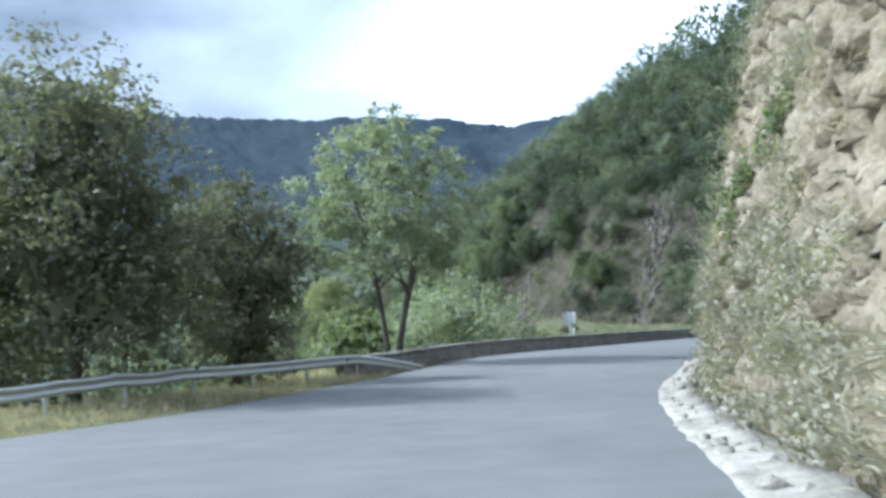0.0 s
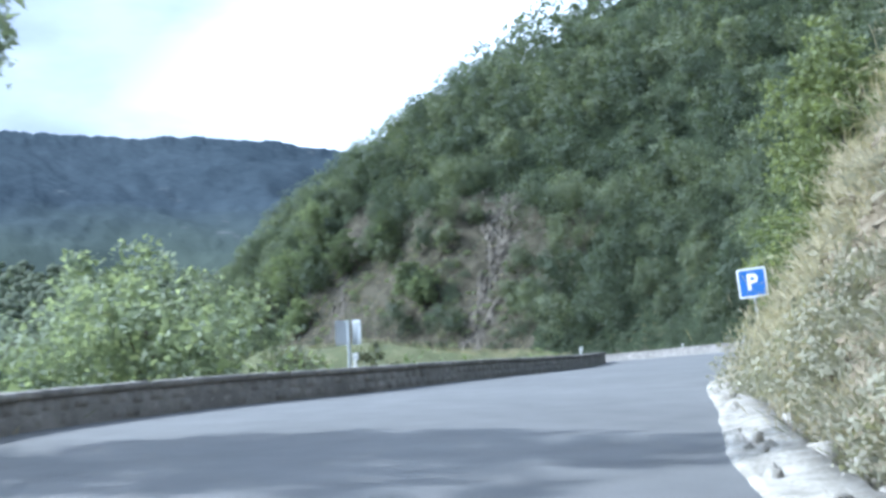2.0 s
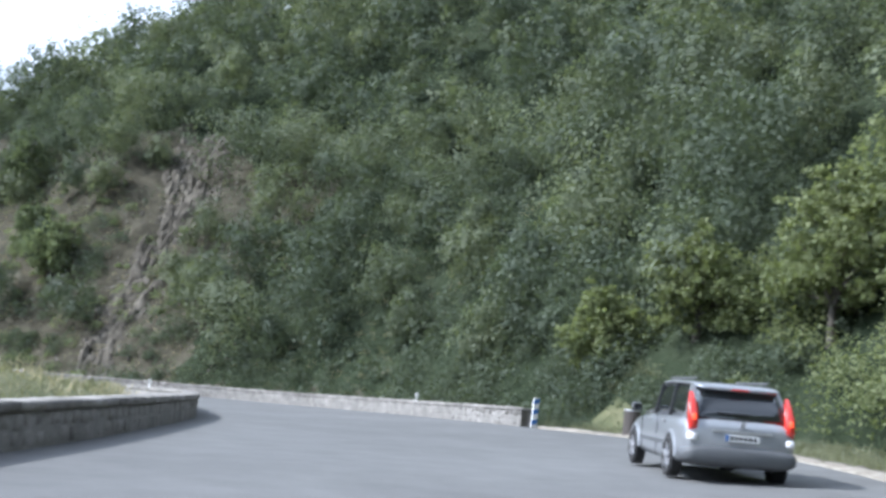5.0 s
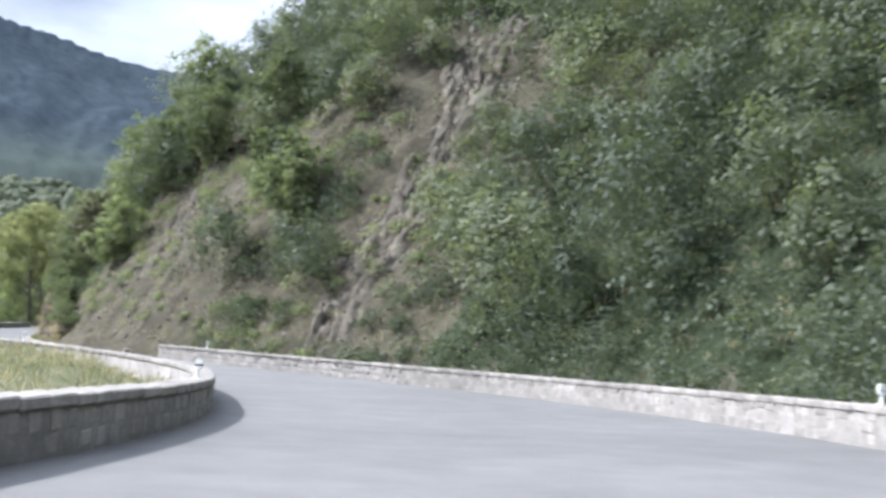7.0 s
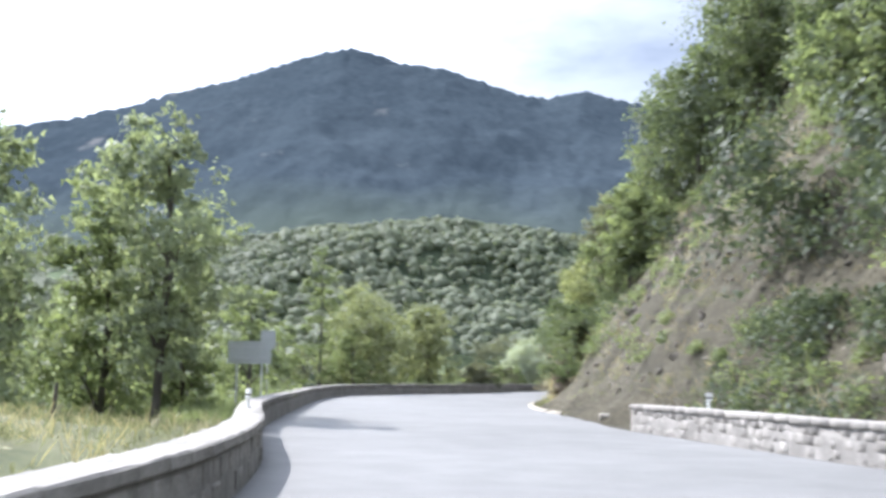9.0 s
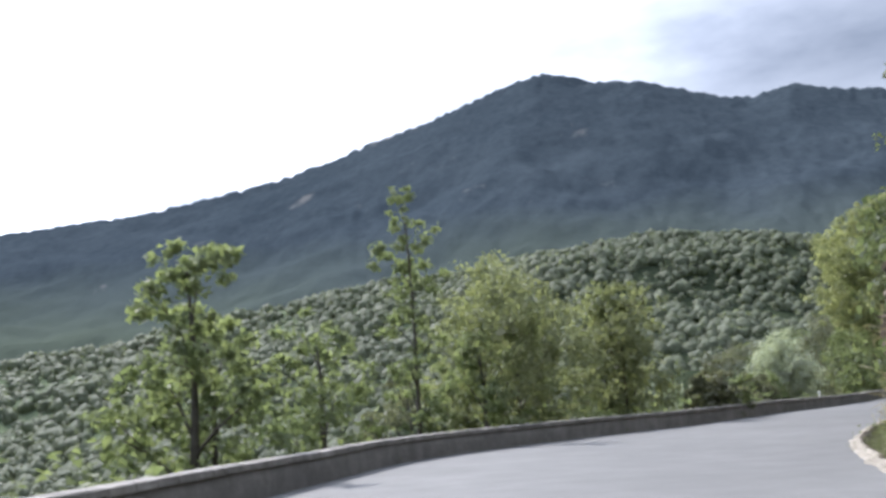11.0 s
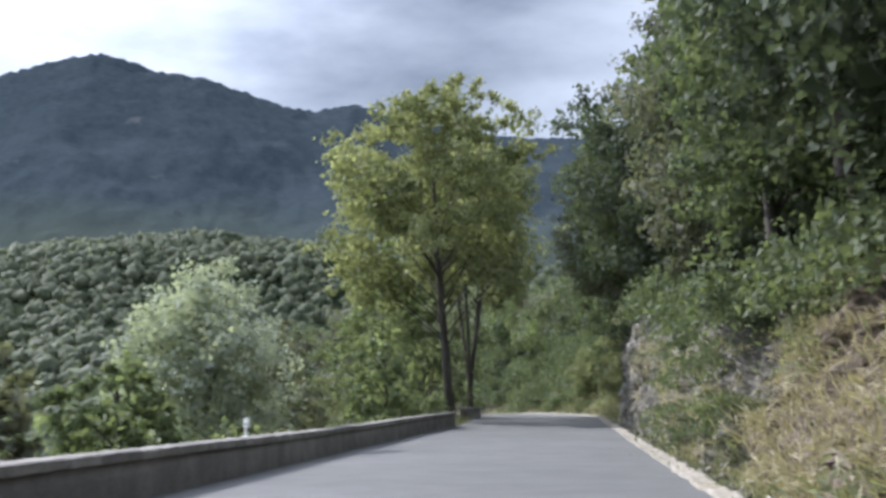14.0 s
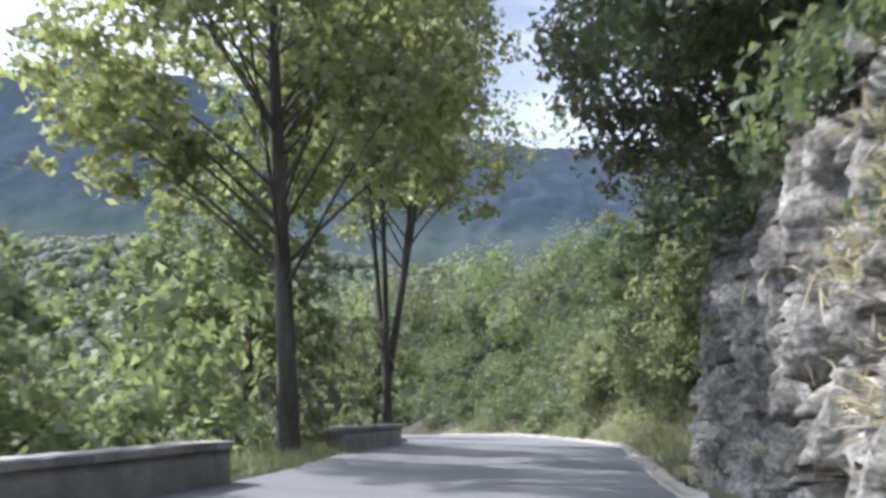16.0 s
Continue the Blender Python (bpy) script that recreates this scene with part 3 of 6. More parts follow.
kind = np.where((fdr < fdl) & (fdr > 2.5) & ~((fyr > 144) & (fyr < 184) & (fdr < 20)) & (fyr > 60), 2, kind)
kind = np.where((fdl < fdr) & (fdl > 4), 3, kind)
kind = np.where((fdl < fdr) & (fdl < 23) & (fyl > 84) & (fyl < 153), 1, kind)
kind = np.where((fdl < fdr) & (fdl < 6) & (fyl < 47), 1, kind)
kind = np.where((fdr < fdl) & (fdr < 6) & (((fyr > 258) & (fdr < 4) & (fyr < 300)) | ((fyr > 55) & (fyr < 106) & (fdr < 2.6)) | ((fyr > 182) & (fyr < 262) & (fdr < 2.2))), 1, kind)
ground_me.polygons.foreach_set("material_index", kind.astype(np.int32))
tagged(part("ground", ground_me), "brown-green soil of steep wooded valley slopes", "ground", kind="structure")

az = np.radians(np.concatenate([np.arange(-180, -30, 4), np.arange(-30, -10, 0.5), np.arange(-10, 64, 0.14), np.arange(64, 80, 0.5), np.arange(80, 181, 4)]))
rr = np.concatenate([np.linspace(900, 2150, 80), np.linspace(2250, 4600, 16)])
AZ, RR = np.meshgrid(az, rr)
MX, MY = -np.sin(AZ) * RR, 100 + np.cos(AZ) * RR
# spurs that run down the slopes, and the ragged line of the tree tops
spur = fbm(AZ * 11 + 1.4 * fbm(RR / 420, AZ * 4, 3, 35), RR / 640 + 0.8 * fbm(AZ * 13, RR / 300, 3, 36), 4, 31) * 20 * np.clip((RR - 1000) / 500, 0, 1) * np.clip((2030 - RR) / 420, 0, 1)
tops = np.clip((RR - 1850) / 120, 0.22, 1) * 3.6 * value_noise(AZ * RR / 9.0, RR / 12.0, 17)
v, f = sheet(MX, MY, far_z(MX, MY) + spur + tops - np.clip((1200 - RR) / 4, 0, 60))
tagged(part("mountain_range", mesh_of("mountain_range", v, f, MOUNTAIN, True)), "dark green forested mountain ridge across the valley, blue haze in its colour", "mountain", kind="structure")

k = np.linspace(0, 1, 15)
RX = LEFT[:, None, 0] * (1 - k) + RIGHT[:, None, 0] * k
RY = LEFT[:, None, 1] * (1 - k) + RIGHT[:, None, 1] * k
v, f = sheet(RX, RY, road_z(RX, RY))
tagged(part("road", mesh_of("road", v, f[:, ::-1], ASPHALT, True)), "smooth grey asphalt mountain road without markings", "road", kind="structure")


def cut(line, y0, y1):
    return line[(line[:, 1] >= y0) & (line[:, 1] <= y1)]


def even(line, step):
    d = np.concatenate([[0], np.cumsum(np.linalg.norm(np.diff(line, axis=0), axis=1))])
    s = np.linspace(0, d[-1], max(2, int(round(d[-1] / step)) + 1))
    return np.stack([np.interp(s, d, line[:, 0]), np.interp(s, d, line[:, 1])], 1)


def normals2(line):
    """Unit vectors to the right of the way along a line."""
    t = np.gradient(line, axis=0)
    t /= np.linalg.norm(t, axis=1, keepdims=True)
    return np.stack([t[:, 1], -t[:, 0]], 1)


def sweep(line, profile, side):
    """Sweeps (offset, height) pairs along a ground line; side 1 is to its right."""
    n = normals2(line) * side
    z = road_z(line[:, 0], line[:, 1])
    v = np.array([[(line[i, 0] + n[i, 0] * o, line[i, 1] + n[i, 1] * o, z[i] + h) for o, h in profile] for i in range(len(line))])
    m = len(profile)
    i = np.arange(len(line) * m).reshape(len(line), m)
    f = np.stack([i[:-1, :-1], i[:-1, 1:], i[1:, 1:], i[1:, :-1]], -1).reshape(-1, 4)
    return v.reshape(-1, 3), f


def close_sweep(line, profile, side):
    v, f = sweep(line, profile, side)
    m = len(profile)
    caps = []
    for s in (0, len(v) - m):
        for j in range(1, m - 1, 2):
            caps.append((s, s + j, s + j + 1, s + min(j + 2, m - 1)))
    return v, np.vstack([f, np.array([c for c in caps if len(set(c)) == 4]).reshape(-1, 4)])


# ---- parapet walls ----


def parapet(name, line, side, high, label):
    line = even(line, 0.5)
    prof = [(0.0, -0.3), (0.02, high * 0.5), (0.03, high - 0.10), (0.30, high - 0.10), (0.42, high - 0.12), (0.45, -1.2)]
    v, f = close_sweep(line, prof, side)
    v[:, 2] += 0.015 * np.sin(v[:, 1] * 2.1) * (v[:, 2] > road_z(v[:, 0], v[:, 1]) + 0.3)
    return tagged(part(name, mesh_of(name, v, f, MORTAR)), label, "wall", kind="structure")


WALL_IN_A = np.vstack([[(-3.3, 35.6), (-2.05, 39.0), (-0.75, 43.0)], cut(LEFT, 46, 149)])
WALL_IN_B = cut(LEFT, 148.9, 253.4)
WALL_OUT = cut(RIGHT, 107.2, 158)
WALL_END = cut(LEFT, 261.6, 273)
wall_in = parapet("parapet_inner", WALL_IN_A, -1, 0.62, "low weathered grey stone parapet wall with pale coping")
wall_in_b = parapet("parapet_valley", WALL_IN_B, -1, 0.62, "low dark grey stone parapet wall along the valley side")
wall_end = parapet("parapet_end", WALL_END, -1, 0.6, "short dark stone wall beyond the plane tree")
wall_out = parapet("parapet_outer", WALL_OUT, 1, 0.66, "low pale rubble stone parapet wall below the slope")


def block(lx, ly, lz, seed):
    """A worn stone: a box with bevelled, slightly shifted corners."""
    rng = np.random.default_rng(seed)
    bm = bmesh.new()
    bmesh.ops.create_cube(bm, size=1, matrix=Matrix.Diagonal((lx, ly, lz, 1)))
    bmesh.ops.bevel(bm, geom=list(bm.edges), offset=min(lx, ly, lz) * 0.16, segments=1, affect="EDGES")
    for q in bm.verts:
        q.co += Vector(rng.normal(size=3) * min(lx, ly, lz) * 0.035)
    return bm


def stone_meshes(lx, ly, lz, n, seed):
    return [bm_mesh("stone", block(lx, ly, lz, seed + i), STONE) for i in range(n)]


def mesh_arrays(me):
    me.calc_loop_triangles()
    v = np.empty(len(me.vertices) * 3, np.float32)
    me.vertices.foreach_get("co", v)
    t = np.empty(len(me.loop_triangles) * 3, np.int32)
    me.loop_triangles.foreach_get("vertices", t)
    return v.reshape(-1, 3), t.reshape(-1, 3)


STONES = []  # wall, mesh, pose, distance that picks the nearest


def lay_course(wall, line, side, z0, length, meshes, off, rng, near, loose=0.012):
    fine_line = even(line, 0.02)
    total, at, cuts = (len(fine_line) - 1) * 0.02, 0.0, [0]
    while at < total - 0.2:
        at += length * rng.uniform(0.72, 1.3)
        cuts.append(min(int(at / 0.02), len(fine_line) - 1))
    line = fine_line[cuts]
    n = normals2(line) * side
    calm = min(1.0, loose / 0.012)
    for i in range(len(line) - 1):
        c = (line[i] + line[i + 1]) / 2
        t = line[i + 1] - line[i]
        long = float(np.hypot(*t))
        a = math.degrees(math.atan2(t[1], t[0]))
        z = float(road_z(c[0], c[1]))
        q = c + n[i] * (off + calm * rng.uniform(-0.015, 0.012))
        m = pose(q[0], q[1], z + z0 + rng.uniform(-loose, loose), calm * rng.uniform(-2, 2) * (1 + 40 * (loose - 0.012)), calm * rng.uniform(-2, 2), a + calm * rng.uniform(-2, 2))
        STONES.append((wall, meshes[rng.integers(len(meshes))], m @ Matrix.Diagonal((long / length * 1.0, 1, rng.uniform(1 - calm * (0.15 + 4 * (loose - 0.012)), 1 + calm * (0.1 + 3 * (loose - 0.012))), 1)), abs(c[1] - near)))


rng = np.random.default_rng(5)
COPING = stone_meshes(0.74, 0.48, 0.13, 5, 40)
RUBBLE = stone_meshes(0.30, 0.12, 0.21, 8, 60)
for wall, line, near in ((wall_in, WALL_IN_A, 118), (wall_in_b, WALL_IN_B, 212), (wall_end, WALL_END, 262)):
    lay_course(wall, line, -1, 0.57, 0.74, COPING, 0.22, rng, near, 0.003)
lay_course(wall_out, WALL_OUT, 1, 0.62, 0.74, COPING, 0.22, rng, 128, 0.005)
for c, z in enumerate((0.10, 0.31, 0.50)):
    lay_course(wall_out, WALL_OUT[c % 2:], 1, z, 0.30 + 0.03 * c, RUBBLE, 0.077, rng, 128, 0.035)
for c, z in enumerate((0.14, 0.38)):
    lay_course(wall_in, WALL_IN_A[c % 2:], -1, z, 0.46 + 0.03 * c, RUBBLE, 0.072, rng, 118)

# ---- rock faces cut for the road ----


def rock_face(name, line, side, foot, tall, lean, mat, seed, label, step=0.13, slab=(0.5, 0.34), tilt=0.2, knob=0.14, chip=(0.22, 0.18), warp=0.35):
    """A cut face of broken rock blocks that follows the road's edge."""
    line = even(line, step)
    n = normals2(line) * side
    z = road_z(line[:, 0], line[:, 1])
    T = np.array([tall(q) for q in line[:, 1]])
    lean = np.array([lean(q) for q in line[:, 1]])[:, None]
    rows = int(T.max() / step) + 1
    S, U = np.meshgrid(np.arange(len(line)) * step, np.linspace(0, 1, rows), indexing="ij")
    H = T[:, None] * U
    a, b = S + tilt * H, H - tilt * S
    wx, wy = warp * value_noise(a / 0.8, b / 0.8, seed + 5), warp * value_noise(a / 0.8 + 31, b / 0.8, seed + 6)
    v1, e1 = facets((a + wx) / slab[0], (b + wy) / slab[1], seed)
    v2, e2 = facets((a + wx * 0.6) / (slab[0] * 0.38), (b + wy * 0.6) / (slab[1] * 0.38), seed + 1)
    v3, e3 = facets(a / chip[0], b / chip[1], seed + 2)
    O = foot + lean * H + 0.45 * value_noise(S / 4.5 + seed, H / 3.5, seed + 3) + knob * v1 + 0.5 * knob * v2 + 0.07 * v3
    O += 0.2 * np.exp(-e1 / 0.07) + 0.1 * np.exp(-e2 / 0.09)
    O = foot + lean * H + (O - foot - lean * H) * np.clip(0.25 + H / 1.2, 0, 1)
    ends = np.minimum(S, S.max() - S)
    O += 1.2 * np.clip(1 - ends / 1.6, 0, 1) ** 2
    V = np.stack([line[:, None, 0] + n[:, None, 0] * O, line[:, None, 1] + n[:, None, 1] * O, z[:, None] - 0.25 + H + 0.06 * v2], -1)
    i = np.arange(len(line) * rows).reshape(len(line), rows)
    f = np.stack([i[:-1, :-1], i[1:, :-1], i[1:, 1:], i[:-1, 1:]], -1).reshape(-1, 4)
    ob = part(name, mesh_of(name, V.reshape(-1, 3), f if side > 0 else f[:, ::-1], mat))
    return tagged(ob, label, "rock face", kind="structure"), V


def tall_a(q):
    return float(np.interp(q, [-60, 37, 45, 51, 60], [14, 12.5, 8, 4, 2.0]))


def tall_c(q):
    return float(np.interp(q, [178, 186, 200, 206, 214, 236, 242, 248, 256, 261], [2.0, 5.0, 5.2, 4.6, 3.6, 3.6, 5.0, 5.0, 4.4, 3.0]))


rock_a, ROCK_A = rock_face("rock_face_pale", cut(RIGHT, -22, 59), 1, 1.05, tall_a, lambda q: float(np.interp(q, [33, 48], [0.25, 0.5])), ROCK, 4, "pale ochre rock cutting with dry tufts, sunlit, above the road")
rock_b, ROCK_B = rock_face("rock_face_brown", cut(RIGHT, 177, 230), 1, 1.05, tall_c, lambda q: float(np.interp(q, [202, 212, 236, 244], [0.16, 0.55, 0.55, 0.5])), BROWN_ROCK, 24, "dark brown earthy rock cutting with plants and overhanging trees", slab=(0.6, 0.8), tilt=-0.3, knob=0.22, chip=(0.22, 0.26))
rock_c, ROCK_C = rock_face("rock_face_grey", cut(RIGHT, 226, 260), 1, 0.85, tall_c, lambda q: float(np.interp(q, [228, 242], [0.42, 0.17])), GREY_ROCK, 14, "pale grey jagged rock cutting under overhanging trees", step=0.085, slab=(0.34, 1.8), tilt=-0.24, knob=0.28, chip=(0.13, 0.85), warp=0.12)

# pale gutter strip at the foot of the cuttings
for name, line, mat, label, wide, back in (("gutter_pale", cut(RIGHT, -50, 57), CONCRETE, "pale stony gutter strip between asphalt and rock", 0.42, 0.3),
                                     ("gutter_grey", cut(RIGHT, 170, 300), GRAVEL, "pale gravelly kerb strip beside the asphalt", 0.2, 0.05),
                                     ("lay_by_verge", cut(RIGHT, 57, 107), GRAVEL, "narrow pale gravel edge of the lay-by", 0.3, 0.15)):
    line = even(line, 0.5)
    v, f = close_sweep(line, [(-0.02, -0.1), (0.0, 0.025), (wide * 0.25, 0.04), (wide * 0.5, 0.03), (wide * 0.75, 0.05), (wide, 0.07), (wide + back, 0.1), (wide + back + 0.1, -0.3)], 1)
    v[:, 2] += 0.045 * fbm(v[:, 0] / 0.3, v[:, 1] / 0.3, 3, 5)
    v[:, :2] += 0.11 * fbm(v[:, :2][:, [1]] / 0.7, v[:, :2][:, [0]] / 0.7, 3, 9)
    tagged(part(name, mesh_of(name, v, f, mat)), label, "gutter", kind="structure")

# ---- trees ----


def tree_parts(h, spread, rng, blobs=9, count=2600, leaf=0.22, clear=0.25, stems=1, trunk=0.16, core=0.55, droop=0.0, lean=0.0, bendy=1.0, four=False, out=0.0, lump=1.0, fork=0.0, rise=0.0, limb=0.55):
    """Meshes of trunk, limbs and crown for a tree whose foot is at the origin."""
    count, leaf, core = int(count * (1.5 if four else 1.75)), leaf * (0.64 if four else 0.68), core * 0.72
    centres = []
    for i in range(blobs):
        u = (i + 0.5) / blobs
        a = i * 2.4 + rng.uniform(-0.5, 0.5)
        zc = h * (clear + (0.97 - clear) * (0.12 + 0.78 * u))
        env = math.sin(math.pi * min(1, 0.22 + 0.74 * u)) ** 0.8
        rad = spread * (0.62 + 0.3 * (1 - lump)) * env * rng.uniform(0.45, 1.0)
        rb = spread * (0.34 + 0.2 * env) * rng.uniform(0.8, 1.15) * lump
        centres.append((np.array([math.cos(a) * rad + lean * u + out, math.sin(a) * rad, min(zc, h - rb * 0.75)]), rb))
    wood, limbs = [], []
    for s in range(stems):
        a0 = s * 2.3 + 0.4
        foot = np.array([math.cos(a0), math.sin(a0), 0]) * (0.0 if stems == 1 or fork else 0.13)
        top = np.array([math.cos(a0) * spread * (0.06 if stems == 1 else 0.35) + lean * 0.6, math.sin(a0) * spread * (0.06 if stems == 1 else 0.35), h * 0.8])
        q = np.linspace(0, 1, 9)[:, None]
        bend = np.stack([np.sin(q[:, 0] * 3 + s) * 0.09 * spread, np.sin(q[:, 0] * 2.2 + 1 + s) * 0.07 * spread, 0 * q[:, 0]], 1) * q
        line = foot * (1 - q) + top * q + bend * bendy
        if fork:
            k = np.clip((q - fork) / (1 - fork), 0, 1) ** 0.8
            line[:, :2] = (top * k + bend * bendy * k)[:, :2]
            line[:, :2] *= 0.75 + 0.35 * s / stems
        line[0, 2] = -0.5
        r = trunk * (1.0 - 0.8 * q[:, 0]) * (1.0 if s == 0 else 0.8)
        r[0] *= 1.35
        wood.append(tube(line, r, 9))
        for c, rb in centres[s::stems]:
            reach = float(np.hypot(c[0] - line[4, 0], c[1] - line[4, 1]))
            z0 = float(np.clip(c[2] - max(rb * 1.3, rise * reach), line[2, 2], line[7, 2]))
            st = np.array([np.interp(z0, line[:, 2], line[:, 0]), np.interp(z0, line[:, 2], line[:, 1]), z0])
            rj = float(np.interp(z0, line[:, 2], r))
            w = np.linspace(0, 1, 6)[:, None]
            lim = st * (1 - w) + c * w + np.array([0, 0, 1]) * (np.sin(w * np.pi) * 0.12 * rb)
            limbs.append(tube(lim, rj * limb * (1 - 0.76 * w[:, 0]), 5))
            for _ in range(2):
                e = c + ball_dirs(1, rng)[0] * rb * 0.8
                tw = lim[3] * (1 - w) + e * w
                limbs.append(tube(tw, rj * limb * (0.36 - 0.29 * w[:, 0]), 3))
    pts, outs, inner, inner_out, inner_size = [], [], [], [], []
    tot = sum(rb ** 2 for _, rb in centres)
    for c, rb in centres:
        k = int(count * rb ** 2 / tot)
        d = ball_dirs(max(8, k // 34), rng)
        g = value_noise(d[:, 0] * 2.3 + c[0], d[:, 1] * 2.3 + d[:, 2] * 1.9 + c[1], 5)
        knots = c + d * (rb * (1 + 0.25 * g) * rng.uniform(0.5, 1.06, len(d)))[:, None] * np.array([1, 1, 0.85])
        w = rng.integers(0, len(d), k)
        p = knots[w] + rng.normal(size=(k, 3)) * rb * 0.14 * np.array([1, 1, 0.7])
        p[:, 2] -= droop * rng.uniform(0, 1, k) * rb
        pts.append(p)
        outs.append(d[w] + np.array([0, 0, 0.45]))
        # broad dim leaves inside fill the crown
        q = ball_dirs(max(6, int(core * k * 0.12)), rng)
        inner.append(c + q * (rb * 0.6 * rng.uniform(0.1, 1, len(q)))[:, None])
        inner_out.append(q)
        inner_size.append(np.full(len(q), rb * 0.13))
    return join(wood), join(limbs), leaves(np.vstack(pts), np.vstack(outs), leaf, rng, 0.55, 0.5, four), leaves(np.vstack(inner), np.vstack(inner_out), np.concatenate(inner_size), rng, 0.7, 0.3)


def build_tree(name, label, parts, mat, at, group="", category="tree"):
    wood, limbs, lv, cores = parts
    ob = thing(name, label, category, group, at)
    part("trunk", mesh_of("trunk", *wood, BARK, True), ob, "ridged grey-brown bark")
    part("branchwork", mesh_of("branchwork", *limbs, BARK, True), ob)
    crown = part("crown", mesh_of("crown", *lv, mat), ob, "many small overlapping leaves")
    part("inner_foliage", mesh_of("inner_foliage", *cores, mat), crown, "shaded inner foliage")
    return ob


def plant(proto, x, y, turn, s=1.0, sink=0.1, z=None):
    z = height(x, y) if z is None else z
    ob = copy_thing(proto, pose(x, y, z - sink, 0, 0, turn))
    ob.scale = (s, s, s * 1.0)
    return ob


def tree_at(name, label, x, y, h, spread, mat, seed, top=None, turn=0, group="", category="tree", foot=None, **kw):
    """A tree of its own; top gives the height of its tip instead of h."""
    z = height(x, y) - 0.1 if foot is None else foot
    if top is not None:
        h = top - z
    r = np.random.default_rng(seed)
    return build_tree(name, label, tree_parts(h, spread, r, **kw), mat, pose(x, y, z, 0, 0, turn), group, category)


# trees by the guard rail and behind the first wall
tree_at("roadside_tree", "dark dense broadleaf tree behind the steel guard rail", -9.4, 27.5, 9.4, 4.5, LEAF_DARK, 1, count=12500, leaf=0.14, clear=0.14, blobs=17, core=0.6, trunk=0.2, four=True)
tree_at("roadside_tree", "tall dark broadleaf tree deeper behind the guard rail", -14.0, 30.5, 12.0, 4.2, LEAF_DARK, 7, count=9000, leaf=0.15, clear=0.12, blobs=16, core=0.6, trunk=0.2, four=True)
tree_at("roadside_tree", "smaller dark olive-green tree behind the guard rail", -6.6, 34.2, 0, 2.7, LEAF_DARK, 2, top=6.9, count=6500, leaf=0.15, clear=0.05, blobs=12, core=0.8)
tree_at("false_acacia_tree", "airy light green tree with two slanting stems by the parapet", -2.2, 43.6, 0, 4.6, LEAF_ACACIA, 3, top=10.6, count=8500, leaf=0.16, clear=0.30, stems=2, blobs=26, lump=0.55, core=0.0, trunk=0.15)
tree_at("domed_shrub", "pale green domed shrub below the parapet", 0.4, 62.0, 0, 4.3, LEAF_ACACIA, 4, top=4.7, count=6800, leaf=0.18, clear=0.15, blobs=10, category="shrub")
for i, (x, y, top, sp) in enumerate(((-12.5, 36, 7, 3), (-16, 30, 8, 3.5), (-9, 44, 4, 2.4), (-5, 52, 3.2, 2.5), (-9, 58, 3, 3), (-1, 66, 2.6, 2.8), (5, 69, 2.2, 2.3),
                                     (-3.5, 47.5, 2.6, 1.6), (-14, 47, 4, 3), (-6, 75, 2, 3), (8.5, 77, 1.6, 2.2))):
    tree_at("valley_shrub", "leafy green shrub on the slope below the road", x, y, 0, sp, LEAF_FRESH if i % 2 else LEAF_DARK, 20 + i, top=top, count=1900, leaf=0.2, clear=0.08, blobs=8, category="shrub", group="shrubs below the road")
# light green trees above the lay-by
for i, (x, y, h, sp) in enumerate(((18.2, 53.5, 7.5, 2.6), (20.8, 58.8, 8.5, 3.0), (24, 62.8, 8, 2.8), (27, 64, 7, 2.8), (33.5, 73, 8, 3.0), (36.2, 75.4, 7, 2.6), (39, 79.5, 8.5, 3.2), (42.2, 83.4, 8.5, 3.0),
                                   (43.5, 87.5, 8, 3.0), (45.6, 91.5, 8.5, 3.0), (46, 95, 7.5, 2.8), (48.4, 98.5, 8.5, 3.0), (46.5, 101, 6.5, 2.6), (44.6, 106, 4.2, 2.5), (43.0, 110.0, 3.6, 2.1), (49.5, 92.5, 9, 3.2))):
    tree_at("hazel_tree", "light yellow-green broadleaf tree on the bank above the lay-by", x, y, h, sp, LEAF_HAZEL, 40 + i, count=6800 if i < 3 else 4400, leaf=0.12 if i < 3 else 0.17, clear=0.08, blobs=13, lump=0.85, group="trees above the lay-by")
# trees behind the valley wall
tree_at("poplar_tree", "slim sparse tree with a bare upper stem", -17.5, 189.2, 0, 1.6, LEAF_FRESH, 61, top=9.6, count=1900, leaf=0.17, clear=0.2, blobs=11, core=0.0, trunk=0.12)
tree_at("ash_tree", "bushy olive-green tree behind the valley wall", -19.3, 196.6, 0, 5.0, LEAF_OLIVE, 62, top=6.5, count=7600, leaf=0.17, clear=0.2, blobs=16, lump=0.8)
tree_at("ash_tree", "pointed green tree behind the valley wall", -18.4, 203.6, 0, 3.4, LEAF_OLIVE, 63, top=5.4, count=4600, leaf=0.2, clear=0.22, blobs=11)
tree_at("silver_shrub", "rounded silvery grey-green shrub behind the valley wall", -24.9, 232.9, 0, 3.1, LEAF_SILVER, 64, top=3.2, count=7200, leaf=0.15, clear=0.3, blobs=12, category="shrub")
tree_at("plane_tree", "tall yellow-green plane tree with a straight grey trunk", -26.65, 259.5, 0, 8.3, LEAF_PLANE, 65, top=17.0, count=21000, leaf=0.23, clear=0.27, blobs=50, trunk=0.25, core=0.12, turn=203, out=0.3, bendy=0.5, lump=0.40, rise=0.8, limb=0.3, four=True)
